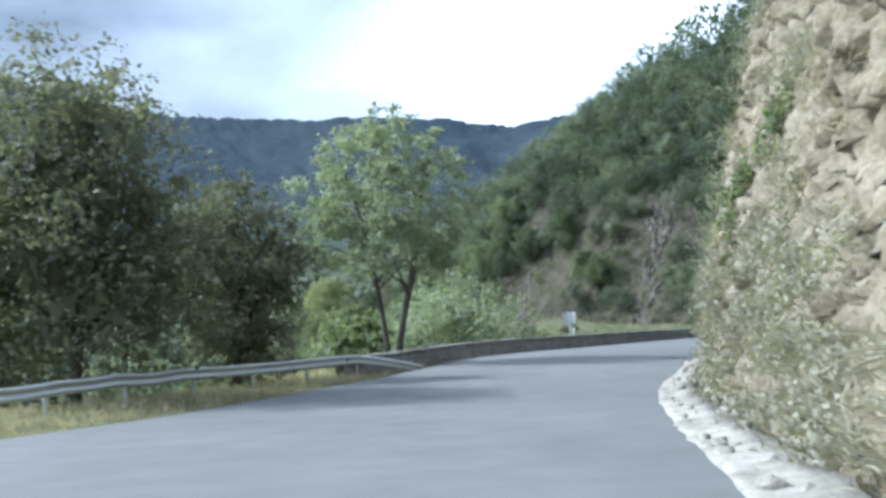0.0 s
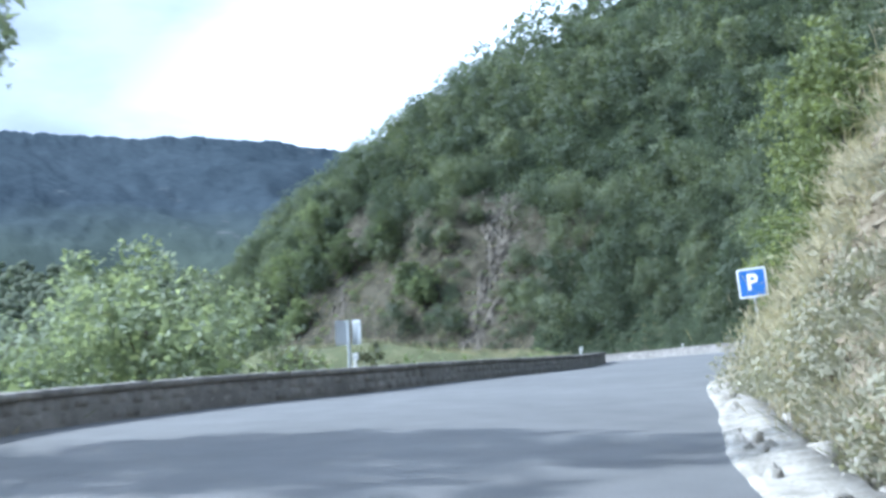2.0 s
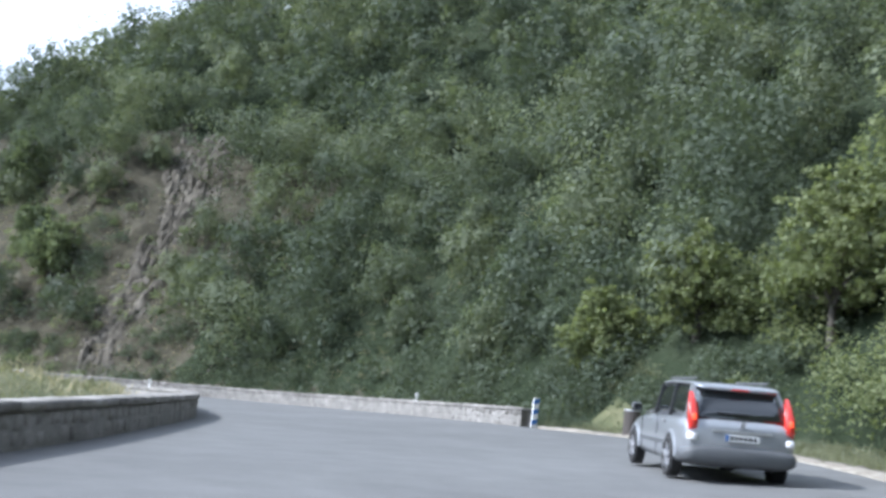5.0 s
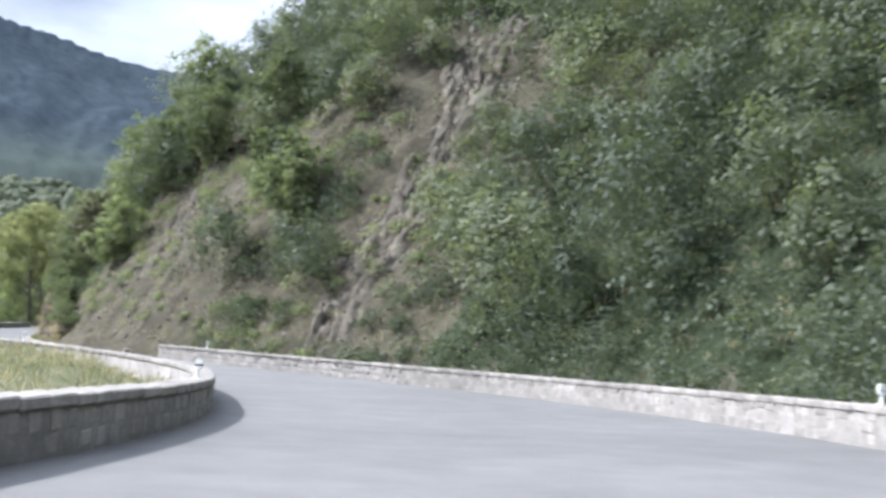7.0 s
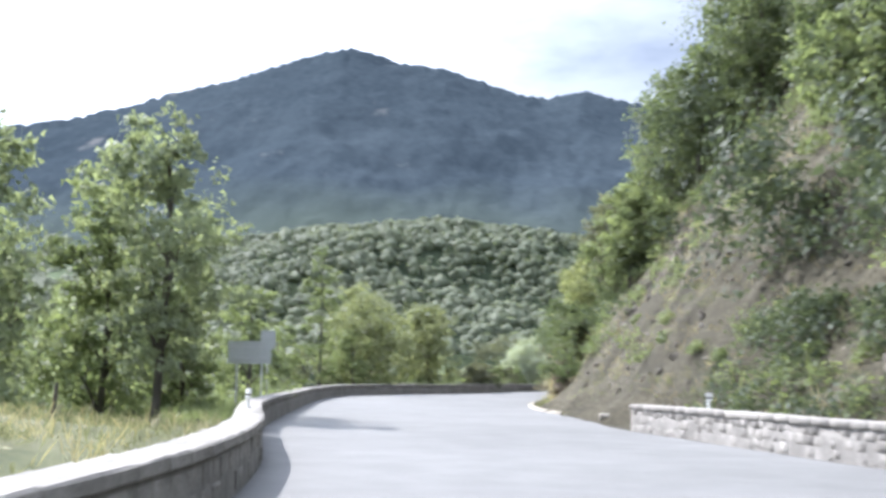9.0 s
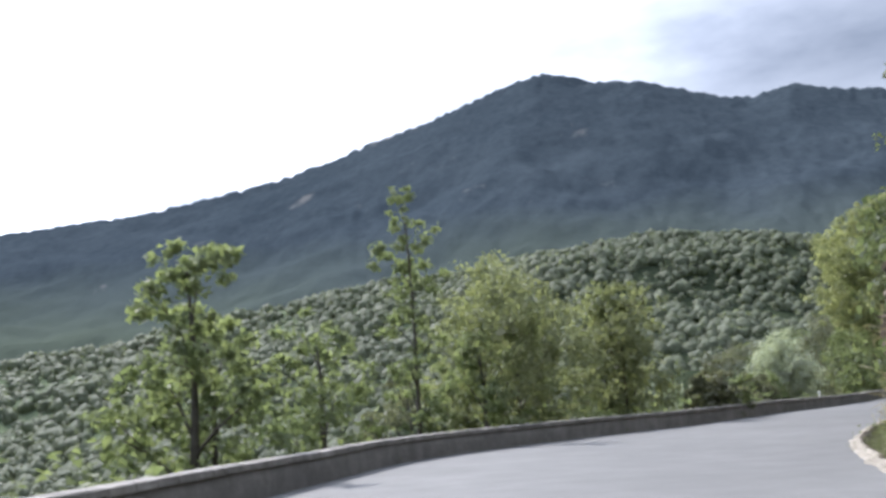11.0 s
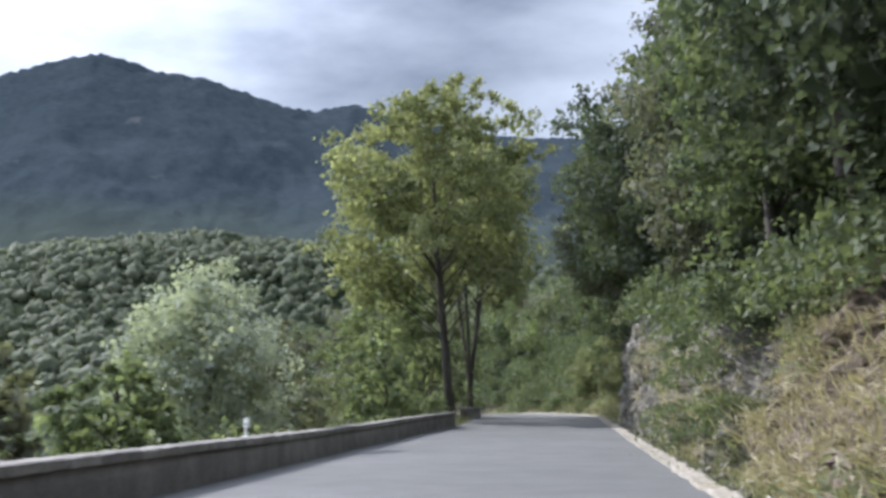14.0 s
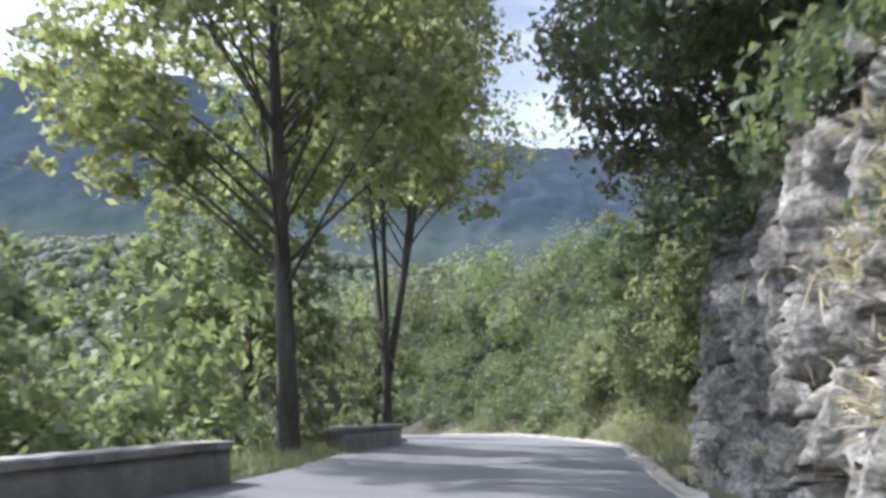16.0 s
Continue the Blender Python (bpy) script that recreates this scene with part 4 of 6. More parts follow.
tree_at("plane_tree", "tall plane tree with several dark forked stems", -30.2, 273.5, 0, 6.2, LEAF_PLANE, 66, top=17.0, count=13000, leaf=0.22, clear=0.40, blobs=34, trunk=0.17, core=0.12, rise=1.0, limb=0.4, stems=4, bendy=0.8, lump=0.66, fork=0.17, four=True)
for i, (x, y, top, sp, m) in enumerate(((-21, 200.4, 4.4, 3.4, 0), (-17.8, 193, 3.4, 2.6, 0), (-14.5, 178, 3.6, 2.7, 0), (-17, 184, 4.0, 2.9, 0), (-15, 206, 0.8, 2.0, 1), (-16.8, 211, 0.3, 1.8, 0), (-19, 217, 0.6, 2.0, 1), (-22.6, 226, 0.6, 2.0, 0),
                                        (-27, 240, 2.6, 3.0, 1), (-26, 249, 1.8, 2.4, 0), (-31, 250, 3.8, 3.2, 1), (-33, 262, 4.0, 3.2, 0), (-36.2, 271.5, 8.6, 3.4, 0), (-22, 193, 2.2, 3.0, 1), (-25, 205, 1.5, 3.0, 0),
                                        (-30, 220, 1.2, 3.2, 1), (-11.6, 175.5, 5.4, 2.3, 0), (-9, 166, 3.4, 2.2, 0), (-34, 281, 3.5, 2.6, 0), (-42, 286, 4.5, 3.2, 1))):
    tree_at("valley_shrub", "leafy green bush behind the valley wall", x, y, 0, sp, (LEAF_FRESH, LEAF_DARK)[m], 80 + i, top=top, count=2200, leaf=0.19, clear=0.08, blobs=10, lump=0.8, category="shrub", group="bushes behind the valley wall")
tree_at("walnut_tree", "light green tree with a dark crooked stem beyond the wall", -32.2, 266.5, 0, 4.2, LEAF_FRESH, 68, top=9.0, count=6500, leaf=0.2, clear=0.3, blobs=18, lump=0.62, trunk=0.17, bendy=1.6, core=0.2, four=True)
# trees on the meadow side of the inner bend
for i, (x, y, top, sp, m) in enumerate(((-1.5, 152, 9.5, 3.0, 1), (-5, 146, 8, 3.2, 1), (-9, 158, 6.5, 3.0, 0), (2.6, 155.4, 9.0, 2.7, 1), (-1.2, 156.5, 7.6, 2.6, 0), (-4.5, 151.5, 5.2, 2.4, 0), (-3, 162, 4.4, 2.0, 0), (-12, 165, 4.2, 2.6, 1), (-6, 139, 7, 3.2, 1), (-2, 131, 4, 2.2, 0))):
    tree_at("meadow_tree", "green broadleaf tree at the meadow's far edge", x, y, 0, sp, (LEAF_FRESH, LEAF_ACACIA)[m], 110 + i, top=top, count=3600, leaf=0.2, clear=0.1, blobs=11, group="trees beyond the meadow")

# trees that overhang the grey cutting, leaning out over the road
for i, (x, y, h, sp, lean) in enumerate(((-1.6, 206.5, 8.5, 3.2, 1.2), (-4.2, 214, 10, 3.6, 1.8), (-5.6, 221.5, 11, 3.6, 2.4), (-7.0, 229, 11, 3.6, 1.6), (-8.8, 236.5, 11, 3.6, 1.4), (-10.6, 244, 12, 3.6, 1.8),
                                         (-13.4, 251.5, 13, 3.8, 3.6), (-14.6, 259.5, 11, 3.6, 2.6), (0.8, 199, 7.5, 2.9, 0.8), (3.2, 192, 6.5, 2.6, 0.4), (-17.5, 269, 8, 3.4, 1.5), (-20.5, 279, 6.5, 3.2, 1.0))):
    tree_at("overhanging_tree", "dense green tree overhanging the grey rock cutting", x, y, h, sp, (LEAF_MID, LEAF_DARK, LEAF_HILL, LEAF_MID)[i % 4], 130 + i, count=5600, leaf=0.19, clear=0.1, blobs=15, turn=185, lean=lean,
            group="trees above the grey cutting")
# trees rooted on the ledges of the cutting hang low over the asphalt's edge
for i, (x, y, z, h, sp, reach) in enumerate(((-3.0, 208.0, 2.8, 6.5, 2.4, 0.5), (-5.6, 216.0, 3.0, 7.0, 2.6, 0.8), (-7.4, 224.0, 3.2, 7.5, 2.5, 0.6), (-9.0, 233.0, 3.4, 7.5, 2.3, 0.0), (-11.4, 242.0, 3.3, 7.5, 2.3, 0.0),
                                             (-13.2, 249.5, 3.6, 8.5, 2.6, 0.6), (-14.8, 254.5, 3.6, 9.0, 2.9, 1.7), (-16.0, 259.5, 2.8, 9.5, 2.9, 2.0))):
    tree_at("overhanging_tree", "dark leafy tree hanging low over the rock cutting's edge", x, y, h, sp, (LEAF_MID, LEAF_DARK, LEAF_HILL)[i % 3], 180 + i, foot=z, count=5200, leaf=0.17, clear=0.02, blobs=14, turn=185, lean=0.5, out=reach,
            trunk=0.13, group="trees above the grey cutting")
# lighter bushes on the grass bank at the next bend
for i, (x, y, h, sp) in enumerate(((-17.6, 264.5, 5.2, 2.2), (-18.9, 269.5, 5.0, 2.3), (-20.3, 274.5, 4.6, 2.2), (-22.0, 280.0, 4.2, 2.2), (-25.0, 286.0, 3.6, 2.1))):
    tree_at("bank_bush", "light olive-green bush on the grass bank", x, y, h, sp, LEAF_OLIVE, 220 + i, count=4200, leaf=0.15, clear=0.04, blobs=13, category="shrub", group="bushes on the grass bank")
# trees on the nose of the slope
for i, (x, y, h, sp) in enumerate(((6.5, 190, 9, 3.2), (9.5, 186, 8, 3.0), (11, 192, 9, 3.4), (14, 181, 8, 3.0), (7.5, 181.5, 6, 2.4), (19.5, 177, 7.0, 2.8), (22.6, 162.5, 5.5, 2.3), (21.2, 165.5, 5.5, 2.2), (5, 197, 8, 3.0))):
    tree_at("slope_tree", "green broadleaf tree on the nose of the slope", x, y, h, sp, (LEAF_FRESH, LEAF_MID)[i % 2], 160 + i, count=3600, leaf=0.2, clear=0.08, blobs=12, group="trees on the nose of the slope")

# ---- woods on the slope: uncountable ----


def scatter(n, box_, rng, ok, gap):
    pts, cells = [], {}
    X = rng.uniform(box_[0], box_[1], n)
    Y = rng.uniform(box_[2], box_[3], n)
    dl, yl = line_dist(LEFT, X, Y)
    dr, yr = line_dist(RIGHT, X, Y)
    road = on_road(X, Y)
    good = ok(X, Y, dl, yl, dr, yr) & ~road
    for x, y in zip(X[good], Y[good]):
        c = (int(x // gap), int(y // gap))
        if any((x - a) ** 2 + (y - b) ** 2 < gap * gap for i in (-1, 0, 1) for j in (-1, 0, 1) for a, b in cells.get((c[0] + i, c[1] + j), ())):
            continue
        cells.setdefault(c, []).append((x, y))
        pts.append((x, y))
    p = np.array(pts)
    return p[:, 0], p[:, 1]


def lobes(C, R, rng):
    """Closed uneven bodies that carry the leaves of far crowns, many at once."""
    bv, bf = ICO1
    k = 1 + 0.2 * rng.normal(size=(len(C), len(bv), 1))
    V = C[:, None] + bv[None] * k * R[:, None, None]
    F = bf[None] + (np.arange(len(C)) * len(bv))[:, None, None]
    return V.reshape(-1, 3), F.reshape(-1, 3)


def woods(name, X, Y, tall, rad, per, leaf, mats, seed, label, blobs=5):
    """Rounded crowns of several lobes each, joined; one object for each kind of leaf."""
    rng = np.random.default_rng(seed)
    Z = terrain(X, Y)
    which = rng.integers(0, len(mats), len(X))
    for w, mat in enumerate(mats):
        C, O, S, C2, O2, S2 = [], [], [], [], [], []
        for x, y, z in zip(X[which == w], Y[which == w], Z[which == w]):
            k = rng.uniform(0.6, 1.45)
            h, r = tall * k, rad * k
            for b in range(blobs):
                rb = r * rng.uniform(0.40, 0.68)
                c = np.array([x, y, z + h - r * 0.9]) + ball_dirs(1, rng)[0] * np.array([0.62, 0.62, 0.55]) * r
                if b == 0:
                    rb, c = r * 0.7, np.array([x, y, z + h - r * 0.75])
                if b == blobs - 1:
                    c[2] = z + h * 0.28
                n = int(per / blobs * (1.5 if b == 0 else 0.88))
                q = ball_dirs(max(8, n // 11), rng)
                g = value_noise(q[:, 0] * 2.4 + c[0], q[:, 1] * 2.4 + q[:, 2] * 1.9 + c[1], 3)
                pick = rng.integers(0, len(q), n)
                d = q[pick]
                C.append(c + d * (rb * (1 + 0.3 * g) * rng.uniform(0.72, 1.06, len(q)))[pick][:, None] + rng.normal(size=d.shape) * rb * 0.15)
                O.append(d + np.array([0, 0, 0.35]))
                S.append(np.full(n, leaf * (0.8 + 0.3 * k)))
                # broader sprays behind the outer leaves
                q = ball_dirs(max(12, n // 7), rng)
                C2.append(c + q * (rb * rng.uniform(0.4, 0.78, len(q)))[:, None])
                O2.append(q + np.array([0, 0, 0.3]))
                S2.append(np.full(len(q), min(rb * 0.14, leaf * 1.3)))
        v, f = leaves(np.vstack(C), np.vstack(O), np.concatenate(S), rng, 0.66, 1.9)
        ob = tagged(part(name, mesh_of(name, v, f, mat)), label, "woods", kind="stuff")
        v, f = leaves(np.vstack(C2), np.vstack(O2), np.concatenate(S2), rng, 0.75, 1.6)
        part("inner_foliage", mesh_of("inner_foliage", v, f, mat), ob, "shaded inner foliage")


GULLIES = ((25.2, 151.0, 36.8, 168.5), (10.5, 173.5, 16.5, 187.5))


def chute(x, y):
    """Distance from the bare gullies of broken rock."""
    best = np.full(np.shape(x), 99.0)
    for ax, ay, bx, by in GULLIES:
        ex, ey = bx - ax, by - ay
        u = np.clip(((x - ax) * ex + (y - ay) * ey) / (ex * ex + ey * ey), 0, 1)
        best = np.minimum(best, np.hypot(x - ax - u * ex, y - ay - u * ey))
    return best


ICO0 = (np.array([(1, 1, 1), (1, -1, -1), (-1, 1, -1), (-1, -1, 1.0), (-1, -1, -1), (-1, 1, 1), (1, -1, 1), (1, 1, -1)]) / 1.73,
        np.array([(0, 7, 5), (7, 2, 5), (0, 5, 6), (5, 3, 6), (0, 6, 7), (6, 1, 7), (3, 4, 6), (4, 1, 6), (2, 4, 5), (4, 3, 5), (1, 4, 7), (4, 2, 7)]))
HILL = (LEAF_HILL, LEAF_OAK, LEAF_HILL, LEAF_YOUNG_OAK)
rng = np.random.default_rng(31)
open_bank = lambda yr, dr: (yr > 147) & (yr < 178) & (dr < 11)
ok = lambda X, Y, dl, yl, dr, yr: (dr < dl) & (dr > 3.6) & (dr < 20) & (yr > 62) & (chute(X, Y) > 2.8) & (rng.uniform(size=X.shape) < np.where(open_bank(yr, dr), 0.10, 1.0)) & ~((yr > 180) & (dr < 6)) & ~((yr < 105) & (dr < 12)) & (yr < 280)
X, Y = scatter(6000, (-25, 70, 55, 300), rng, ok, 2.6)
woods("oak_woods", X, Y, 5.2, 2.4, 1700, 0.105, HILL, 41, "dense green oak woods on the steep slope")
ok = lambda X, Y, dl, yl, dr, yr: (dr < dl) & (dr >= 20) & (dr < 55) & (yr > 58) & (chute(X, Y) > 1.2) & (yr < 280)
X, Y = scatter(7000, (-20, 120, 50, 300), rng, ok, 3.1)
woods("mid_woods", X, Y, 6.2, 2.9, 640, 0.18, HILL, 45, "dense green oak woods higher up the slope", 4)
ok = lambda X, Y, dl, yl, dr, yr: (dr < dl) & (dr >= 55) & (dr < 165) & (yr > -30) & (yr < 280)
X, Y = scatter(9000, (-30, 250, -30, 330), rng, ok, 5.4)
woods("upper_woods", X, Y, 8.0, 3.9, 120, 0.42, HILL, 42, "dark green woods high on the slope", 4)
ok = lambda X, Y, dl, yl, dr, yr: (dr < dl) & (dr > 6.0) & (dr < 45) & (yr <= 58)
X, Y = scatter(2500, (0, 70, -20, 62), rng, ok, 4.5)
woods("cliff_top_woods", X, Y, 4.0, 2.2, 420, 0.19, (LEAF_MID, LEAF_HILL), 43, "scrubby green woods above the pale rock cutting", 4)
ok = lambda X, Y, dl, yl, dr, yr: (dl < dr) & (dl > 12) & (dl < 190) & ~((yl > 84) & (yl < 152) & (dl < 26))
X, Y = scatter(5000, (-220, 30, -40, 330), rng, ok, 6.5)
woods("valley_woods", X, Y, 7.0, 3.8, 170, 0.32, (LEAF_MID, LEAF_FRESH, LEAF_HILL), 44, "green woods filling the valley below the road", 4)

# crowns on the opposite slopes
rng = np.random.default_rng(51)


def far_crowns(name, n, r0, r1, power, size, per, lift, size_, mat, label):
    a = np.radians(rng.uniform(-6, 70, n))
    r = r0 + (r1 - r0) * rng.uniform(0, 1, n) ** power
    X, Y = -np.sin(a) * r, 130 + np.cos(a) * r
    dl, _ = line_dist(LEFT, X, Y)
    dr, _ = line_dist(RIGHT, X, Y)
    m = ~((dr < dl) & (dr < 190)) & (dl > 100)
    X, Y, r = X[m], Y[m], r[m]
    Z = np.where(r < 1050, terrain(X, Y), far_z(X, Y))
    k = size * rng.uniform(0.4, 1.45, len(X))
    i = np.repeat(np.arange(len(X)), per)
    d = ball_dirs(len(i), rng)
    d[:, 2] = np.abs(d[:, 2]) * 1.2 - 0.25
    g = value_noise(d[:, 0] * 1.9 + X[i], d[:, 1] * 1.9 + d[:, 2] * 1.4 + Y[i], 9)
    c = np.stack([X, Y, Z + k * lift], 1)[i] + d * (k[i] * (0.9 + 0.25 * g) * rng.uniform(0.8, 1.0, len(i)))[:, None] * np.array([1, 1, 0.95])
    v, f = leaves(c, d + np.array([0, 0, 0.3]), k[i] * size_, rng, 0.7, 2.6)
    ob = tagged(part(name, mesh_of(name, v, f, mat)), label, "woods", kind="stuff")
    v, f = lobes(np.stack([X, Y, Z + k * lift * 0.8], 1), k * 0.84, rng)
    part("inner_foliage", mesh_of("inner_foliage", v, f, mat), ob, "shaded inner foliage")


far_crowns("far_woods", 16500, 190, 680, 0.75, 2.2, 13, 0.5, 0.24, FAR_CROWN, "green woods on the opposite valley slope")
far_crowns("further_woods", 13500, 480, 1110, 0.8, 5.2, 10, 0.3, 0.26, FAR_CROWN, "green woods further up the opposite slope")

ok = lambda X, Y, dl, yl, dr, yr: ((dl < dr) & (dl > 2.6) & (dl < 16) & (yl > 258)) | ((dr < dl) & (dr > 5) & (dr < 40) & (yr > 268))
X, Y = scatter(2600, (-90, 10, 255, 345), np.random.default_rng(91), ok, 3.0)
woods("bend_woods", X, Y, 5.2, 2.2, 560, 0.165, (LEAF_MID, LEAF_FRESH, LEAF_DARK), 47, "mixed green woods round the next bend", 5)

# ---- tufts, grass, scree ----


def blades(base, way, length, width, rng):
    """Slender bent blades from base points along way."""
    n = len(base)
    t = way / (np.linalg.norm(way, axis=1, keepdims=True) + 1e-9)
    s = np.cross(t, rng.normal(size=(n, 3)))
    s /= np.linalg.norm(s, axis=1, keepdims=True) + 1e-9
    L = length[:, None]
    W = width[:, None]
    sag = np.array([0, 0, -1.0]) * L * rng.uniform(0.0, 0.35, (n, 1))
    v = np.stack([base, base + t * L * 0.5 + s * W, base + t * L + sag, base + t * L * 0.5 - s * W], 1)
    return v.reshape(-1, 3), np.arange(4 * n).reshape(n, 4)


def clumps(name, C, N, per, length, width, spread, mat, seed, label, category="grass"):
    """Clumps of blades round each centre, fanning about its outward way."""
    r = np.random.default_rng(seed)
    k = r.uniform(0.6, 1.4, len(C))
    i = np.repeat(np.arange(len(C)), per)
    base = C[i] + r.normal(size=(len(i), 3)) * spread * k[i][:, None] * np.array([1, 1, 0.25])
    way = N[i] + r.normal(size=(len(i), 3)) * 0.5
    v, f = blades(base, way, length * k[i] * r.uniform(0.6, 1.3, len(i)), np.full(len(i), width), r)
    return tagged(part(name, mesh_of(name, v, f, mat)), label, category, kind="stuff")


def face_points(V, n, rng, lo=0.0, hi=1.0):
    a, b = V.shape[:2]
    i = rng.integers(1, a - 2, n)
    j = rng.integers(int(b * lo), max(int(b * hi) - 2, 2), n)
    p = V[i, j]
    t1, t2 = V[i + 1, j] - p, V[i, j + 1] - p
    nn = np.cross(t2, t1)
    nn /= np.linalg.norm(nn, axis=1, keepdims=True) + 1e-9
    return p, nn


rng = np.random.default_rng(77)
p, nn = face_points(ROCK_A, 2000, rng)
m = value_noise(p[:, 1] / 3.1, p[:, 2] / 2.2, 4) > -0.25
p, nn = p[m], -nn[m] if (nn[:, 0].mean() > 0) else nn[m]
clumps("cliff_tufts", p, nn * 0.6 + np.array([0, 0, 0.55]), 36, 0.19, 0.006, 0.2, DRY, 71, "dry straw-coloured tufts on the pale rock face")
p, nn = face_points(ROCK_A, 1700, rng)
nn = -nn if nn[:, 0].mean() > 0 else nn
m = value_noise(p[:, 1] / 2.3 + 9, p[:, 2] / 1.8, 5) > -0.15
clumps("cliff_shrubs", p[m], nn[m] * 0.7 + np.array([0, 0, 0.6]), 58, 0.15, 0.011, 0.27, LEAF_SAGE, 72, "grey-green sprawling shrubs on the pale rock face", "shrub")
p, nn = face_points(ROCK_A, 1300, rng, 0.0, 0.14)
nn = -nn if nn[:, 0].mean() > 0 else nn
m = value_noise(p[:, 1] / 2.0 + 3, p[:, 2] * 0, 6) > -0.2
clumps("foot_grass", p[m], nn[m] * 0.8 + np.array([0, 0, 0.7]), 34, 0.15, 0.010, 0.2, LEAF_SAGE, 73, "grey-green weeds along the foot of the rock")
p, nn = face_points(ROCK_A, 1500, rng)
nn = -nn if nn[:, 0].mean() > 0 else nn
m = value_noise(p[:, 1] / 1.7 + 4, p[:, 2] / 1.5 + 2, 15) > 0.0
clumps("cliff_brush", p[m], nn[m] * 0.9 + np.array([0, 0, 0.5]), 64, 0.34, 0.009, 0.16, LEAF_SAGE, 76, "bushy grey-green broom hanging on the pale rock face", "shrub")
m = (p[:, 1] > 43) & (value_noise(p[:, 1] / 2.0, p[:, 2] / 1.5 + 7, 16) > -0.3)
clumps("golden_tufts", p[m] + np.array([0, 0, 0.03]), nn[m] * 0.6 + np.array([0, 0, 0.7]), 90, 0.42, 0.008, 0.25, DRY, 77, "golden dry grass over the end of the rock")
for n, V, c1, c2 in ((360, ROCK_B, LEAF_OLIVE, DRY), (760, ROCK_C, LEAF_MID, DRY)):
    p, nn = face_points(V, n, rng)
    nn = -nn if nn[:, 0].mean() > 0 else nn
    m = value_noise(p[:, 1] / 3.0 + 5, p[:, 2] / 1.6, 7) > (-0.2 if V is ROCK_B else 0.42)
    if V is ROCK_C:
        m &= p[:, 2] > 0.2
        m |= (p[:, 1] < 242) & (value_noise(p[:, 1] / 1.5, p[:, 2] / 1.2, 8) > -0.1)
    else:
        m &= (p[:, 1] > 207) | (value_noise(p[:, 1] / 1.6, p[:, 2] / 1.3, 8) > 0.25)
    clumps("cutting_plants", p[m], nn[m] * 0.6 + np.array([0, 0, 0.4]), 90, 0.16, 0.028, 0.28, c1, 74, "green plants in the cracks of the cutting", "shrub")
    p, nn = face_points(V, 700 if V is ROCK_B else 260, rng, 0.0, 0.8)
    nn = -nn if nn[:, 0].mean() > 0 else nn
    m = ((p[:, 1] > 208) & (p[:, 1] < 238)) | (value_noise(p[:, 1] / 1.4, p[:, 2] / 1.2, 9) > 0.35)
    p, nn = p[m], nn[m]
    clumps("cutting_grass", p, nn * 0.5 + np.array([0, 0, 0.5]), 46, 0.36, 0.012, 0.22, c2, 75, "dry grass tufts on the cutting")


def strip_points(line, n, lo, hi, rng, side):
    """Random ground points beside a line, between two offsets."""
    line = even(line, 0.4)
    nn_ = normals2(line) * side
    i = rng.integers(0, len(line), n)
    o = rng.uniform(lo, hi, n)
    x, y = line[i, 0] + nn_[i, 0] * o, line[i, 1] + nn_[i, 1] * o
    return np.stack([x, y, terrain(x, y)], 1)


UP = np.array([[0, 0, 1.0]])


def turf(name, P, per, length, mat, seed, label):
    return clumps(name, P, np.repeat(UP, len(P), 0), per, length, 0.009, 0.16, mat, seed, label)


turf("meadow_grass", strip_points(cut(LEFT, 86, 152), 2600, 0.6, 22, rng, -1), 14, 0.34, GRASS, 81, "yellow-green uncut grass behind the inner wall")
turf("meadow_straw", strip_points(cut(LEFT, 86, 152), 1300, 0.6, 20, rng, -1), 12, 0.42, DRY, 82, "straw-coloured seed heads in the meadow")
turf("rail_grass", strip_points(cut(LEFT, 6, 47), 900, 0.2, 5, rng, -1), 22, 0.24, DRY, 83, "short dry grass under the guard rail")
turf("lay_by_grass", strip_points(cut(RIGHT, 56, 108), 1500, 0.6, 4.5, rng, 1), 20, 0.32, GRASS, 84, "pale grass along the lay-by edge")
turf("verge_straw", strip_points(cut(RIGHT, 41, 51), 130, 0.9, 4.0, rng, 1), 30, 0.34, DRY, 102, "short straw-coloured grass at the end of the rock")
turf("lay_by_straw", strip_points(cut(RIGHT, 51, 74), 900, 0.8, 4.2, rng, 1), 28, 0.7, DRY, 85, "tall straw-coloured grass round the parking sign")
turf("bank_grass", strip_points(cut(RIGHT, 257, 300), 1500, 0.5, 7, rng, 1), 20, 0.7, GRASS, 86, "tall yellow-green grass bank at the next bend")
turf("bank_straw", strip_points(cut(RIGHT, 255, 300), 500, 0.5, 6, rng, 1), 16, 0.7, DRY, 87, "straw-coloured stalks in the grass bank")
turf("cutting_verge_grass", strip_points(cut(RIGHT, 168, 238), 1300, 0.32, 2.0, rng, 1), 24, 0.13, GRASS, 88, "dry green grass between kerb and grey rock")
turf("gap_grass", strip_points(cut(LEFT, 253.5, 262), 200, 0.1, 2.5, rng, -1), 22, 0.35, GRASS, 89, "grass in the gap between two walls")
turf("wall_back_weeds", strip_points(cut(RIGHT, 106, 160), 1100, 0.6, 3.2, rng, 1), 20, 0.5, LEAF_HILL, 90, "weeds behind the pale outer wall")
turf("valley_weeds", strip_points(cut(LEFT, 47, 86), 500, 0.6, 2.6, rng, -1), 22, 0.5, LEAF_FRESH, 91, "weeds behind the first wall")
turf("valley_edge_weeds", strip_points(cut(LEFT, 152, 258), 1000, 0.6, 2.6, rng, -1), 22, 0.5, LEAF_FRESH, 92, "weeds behind the valley wall")
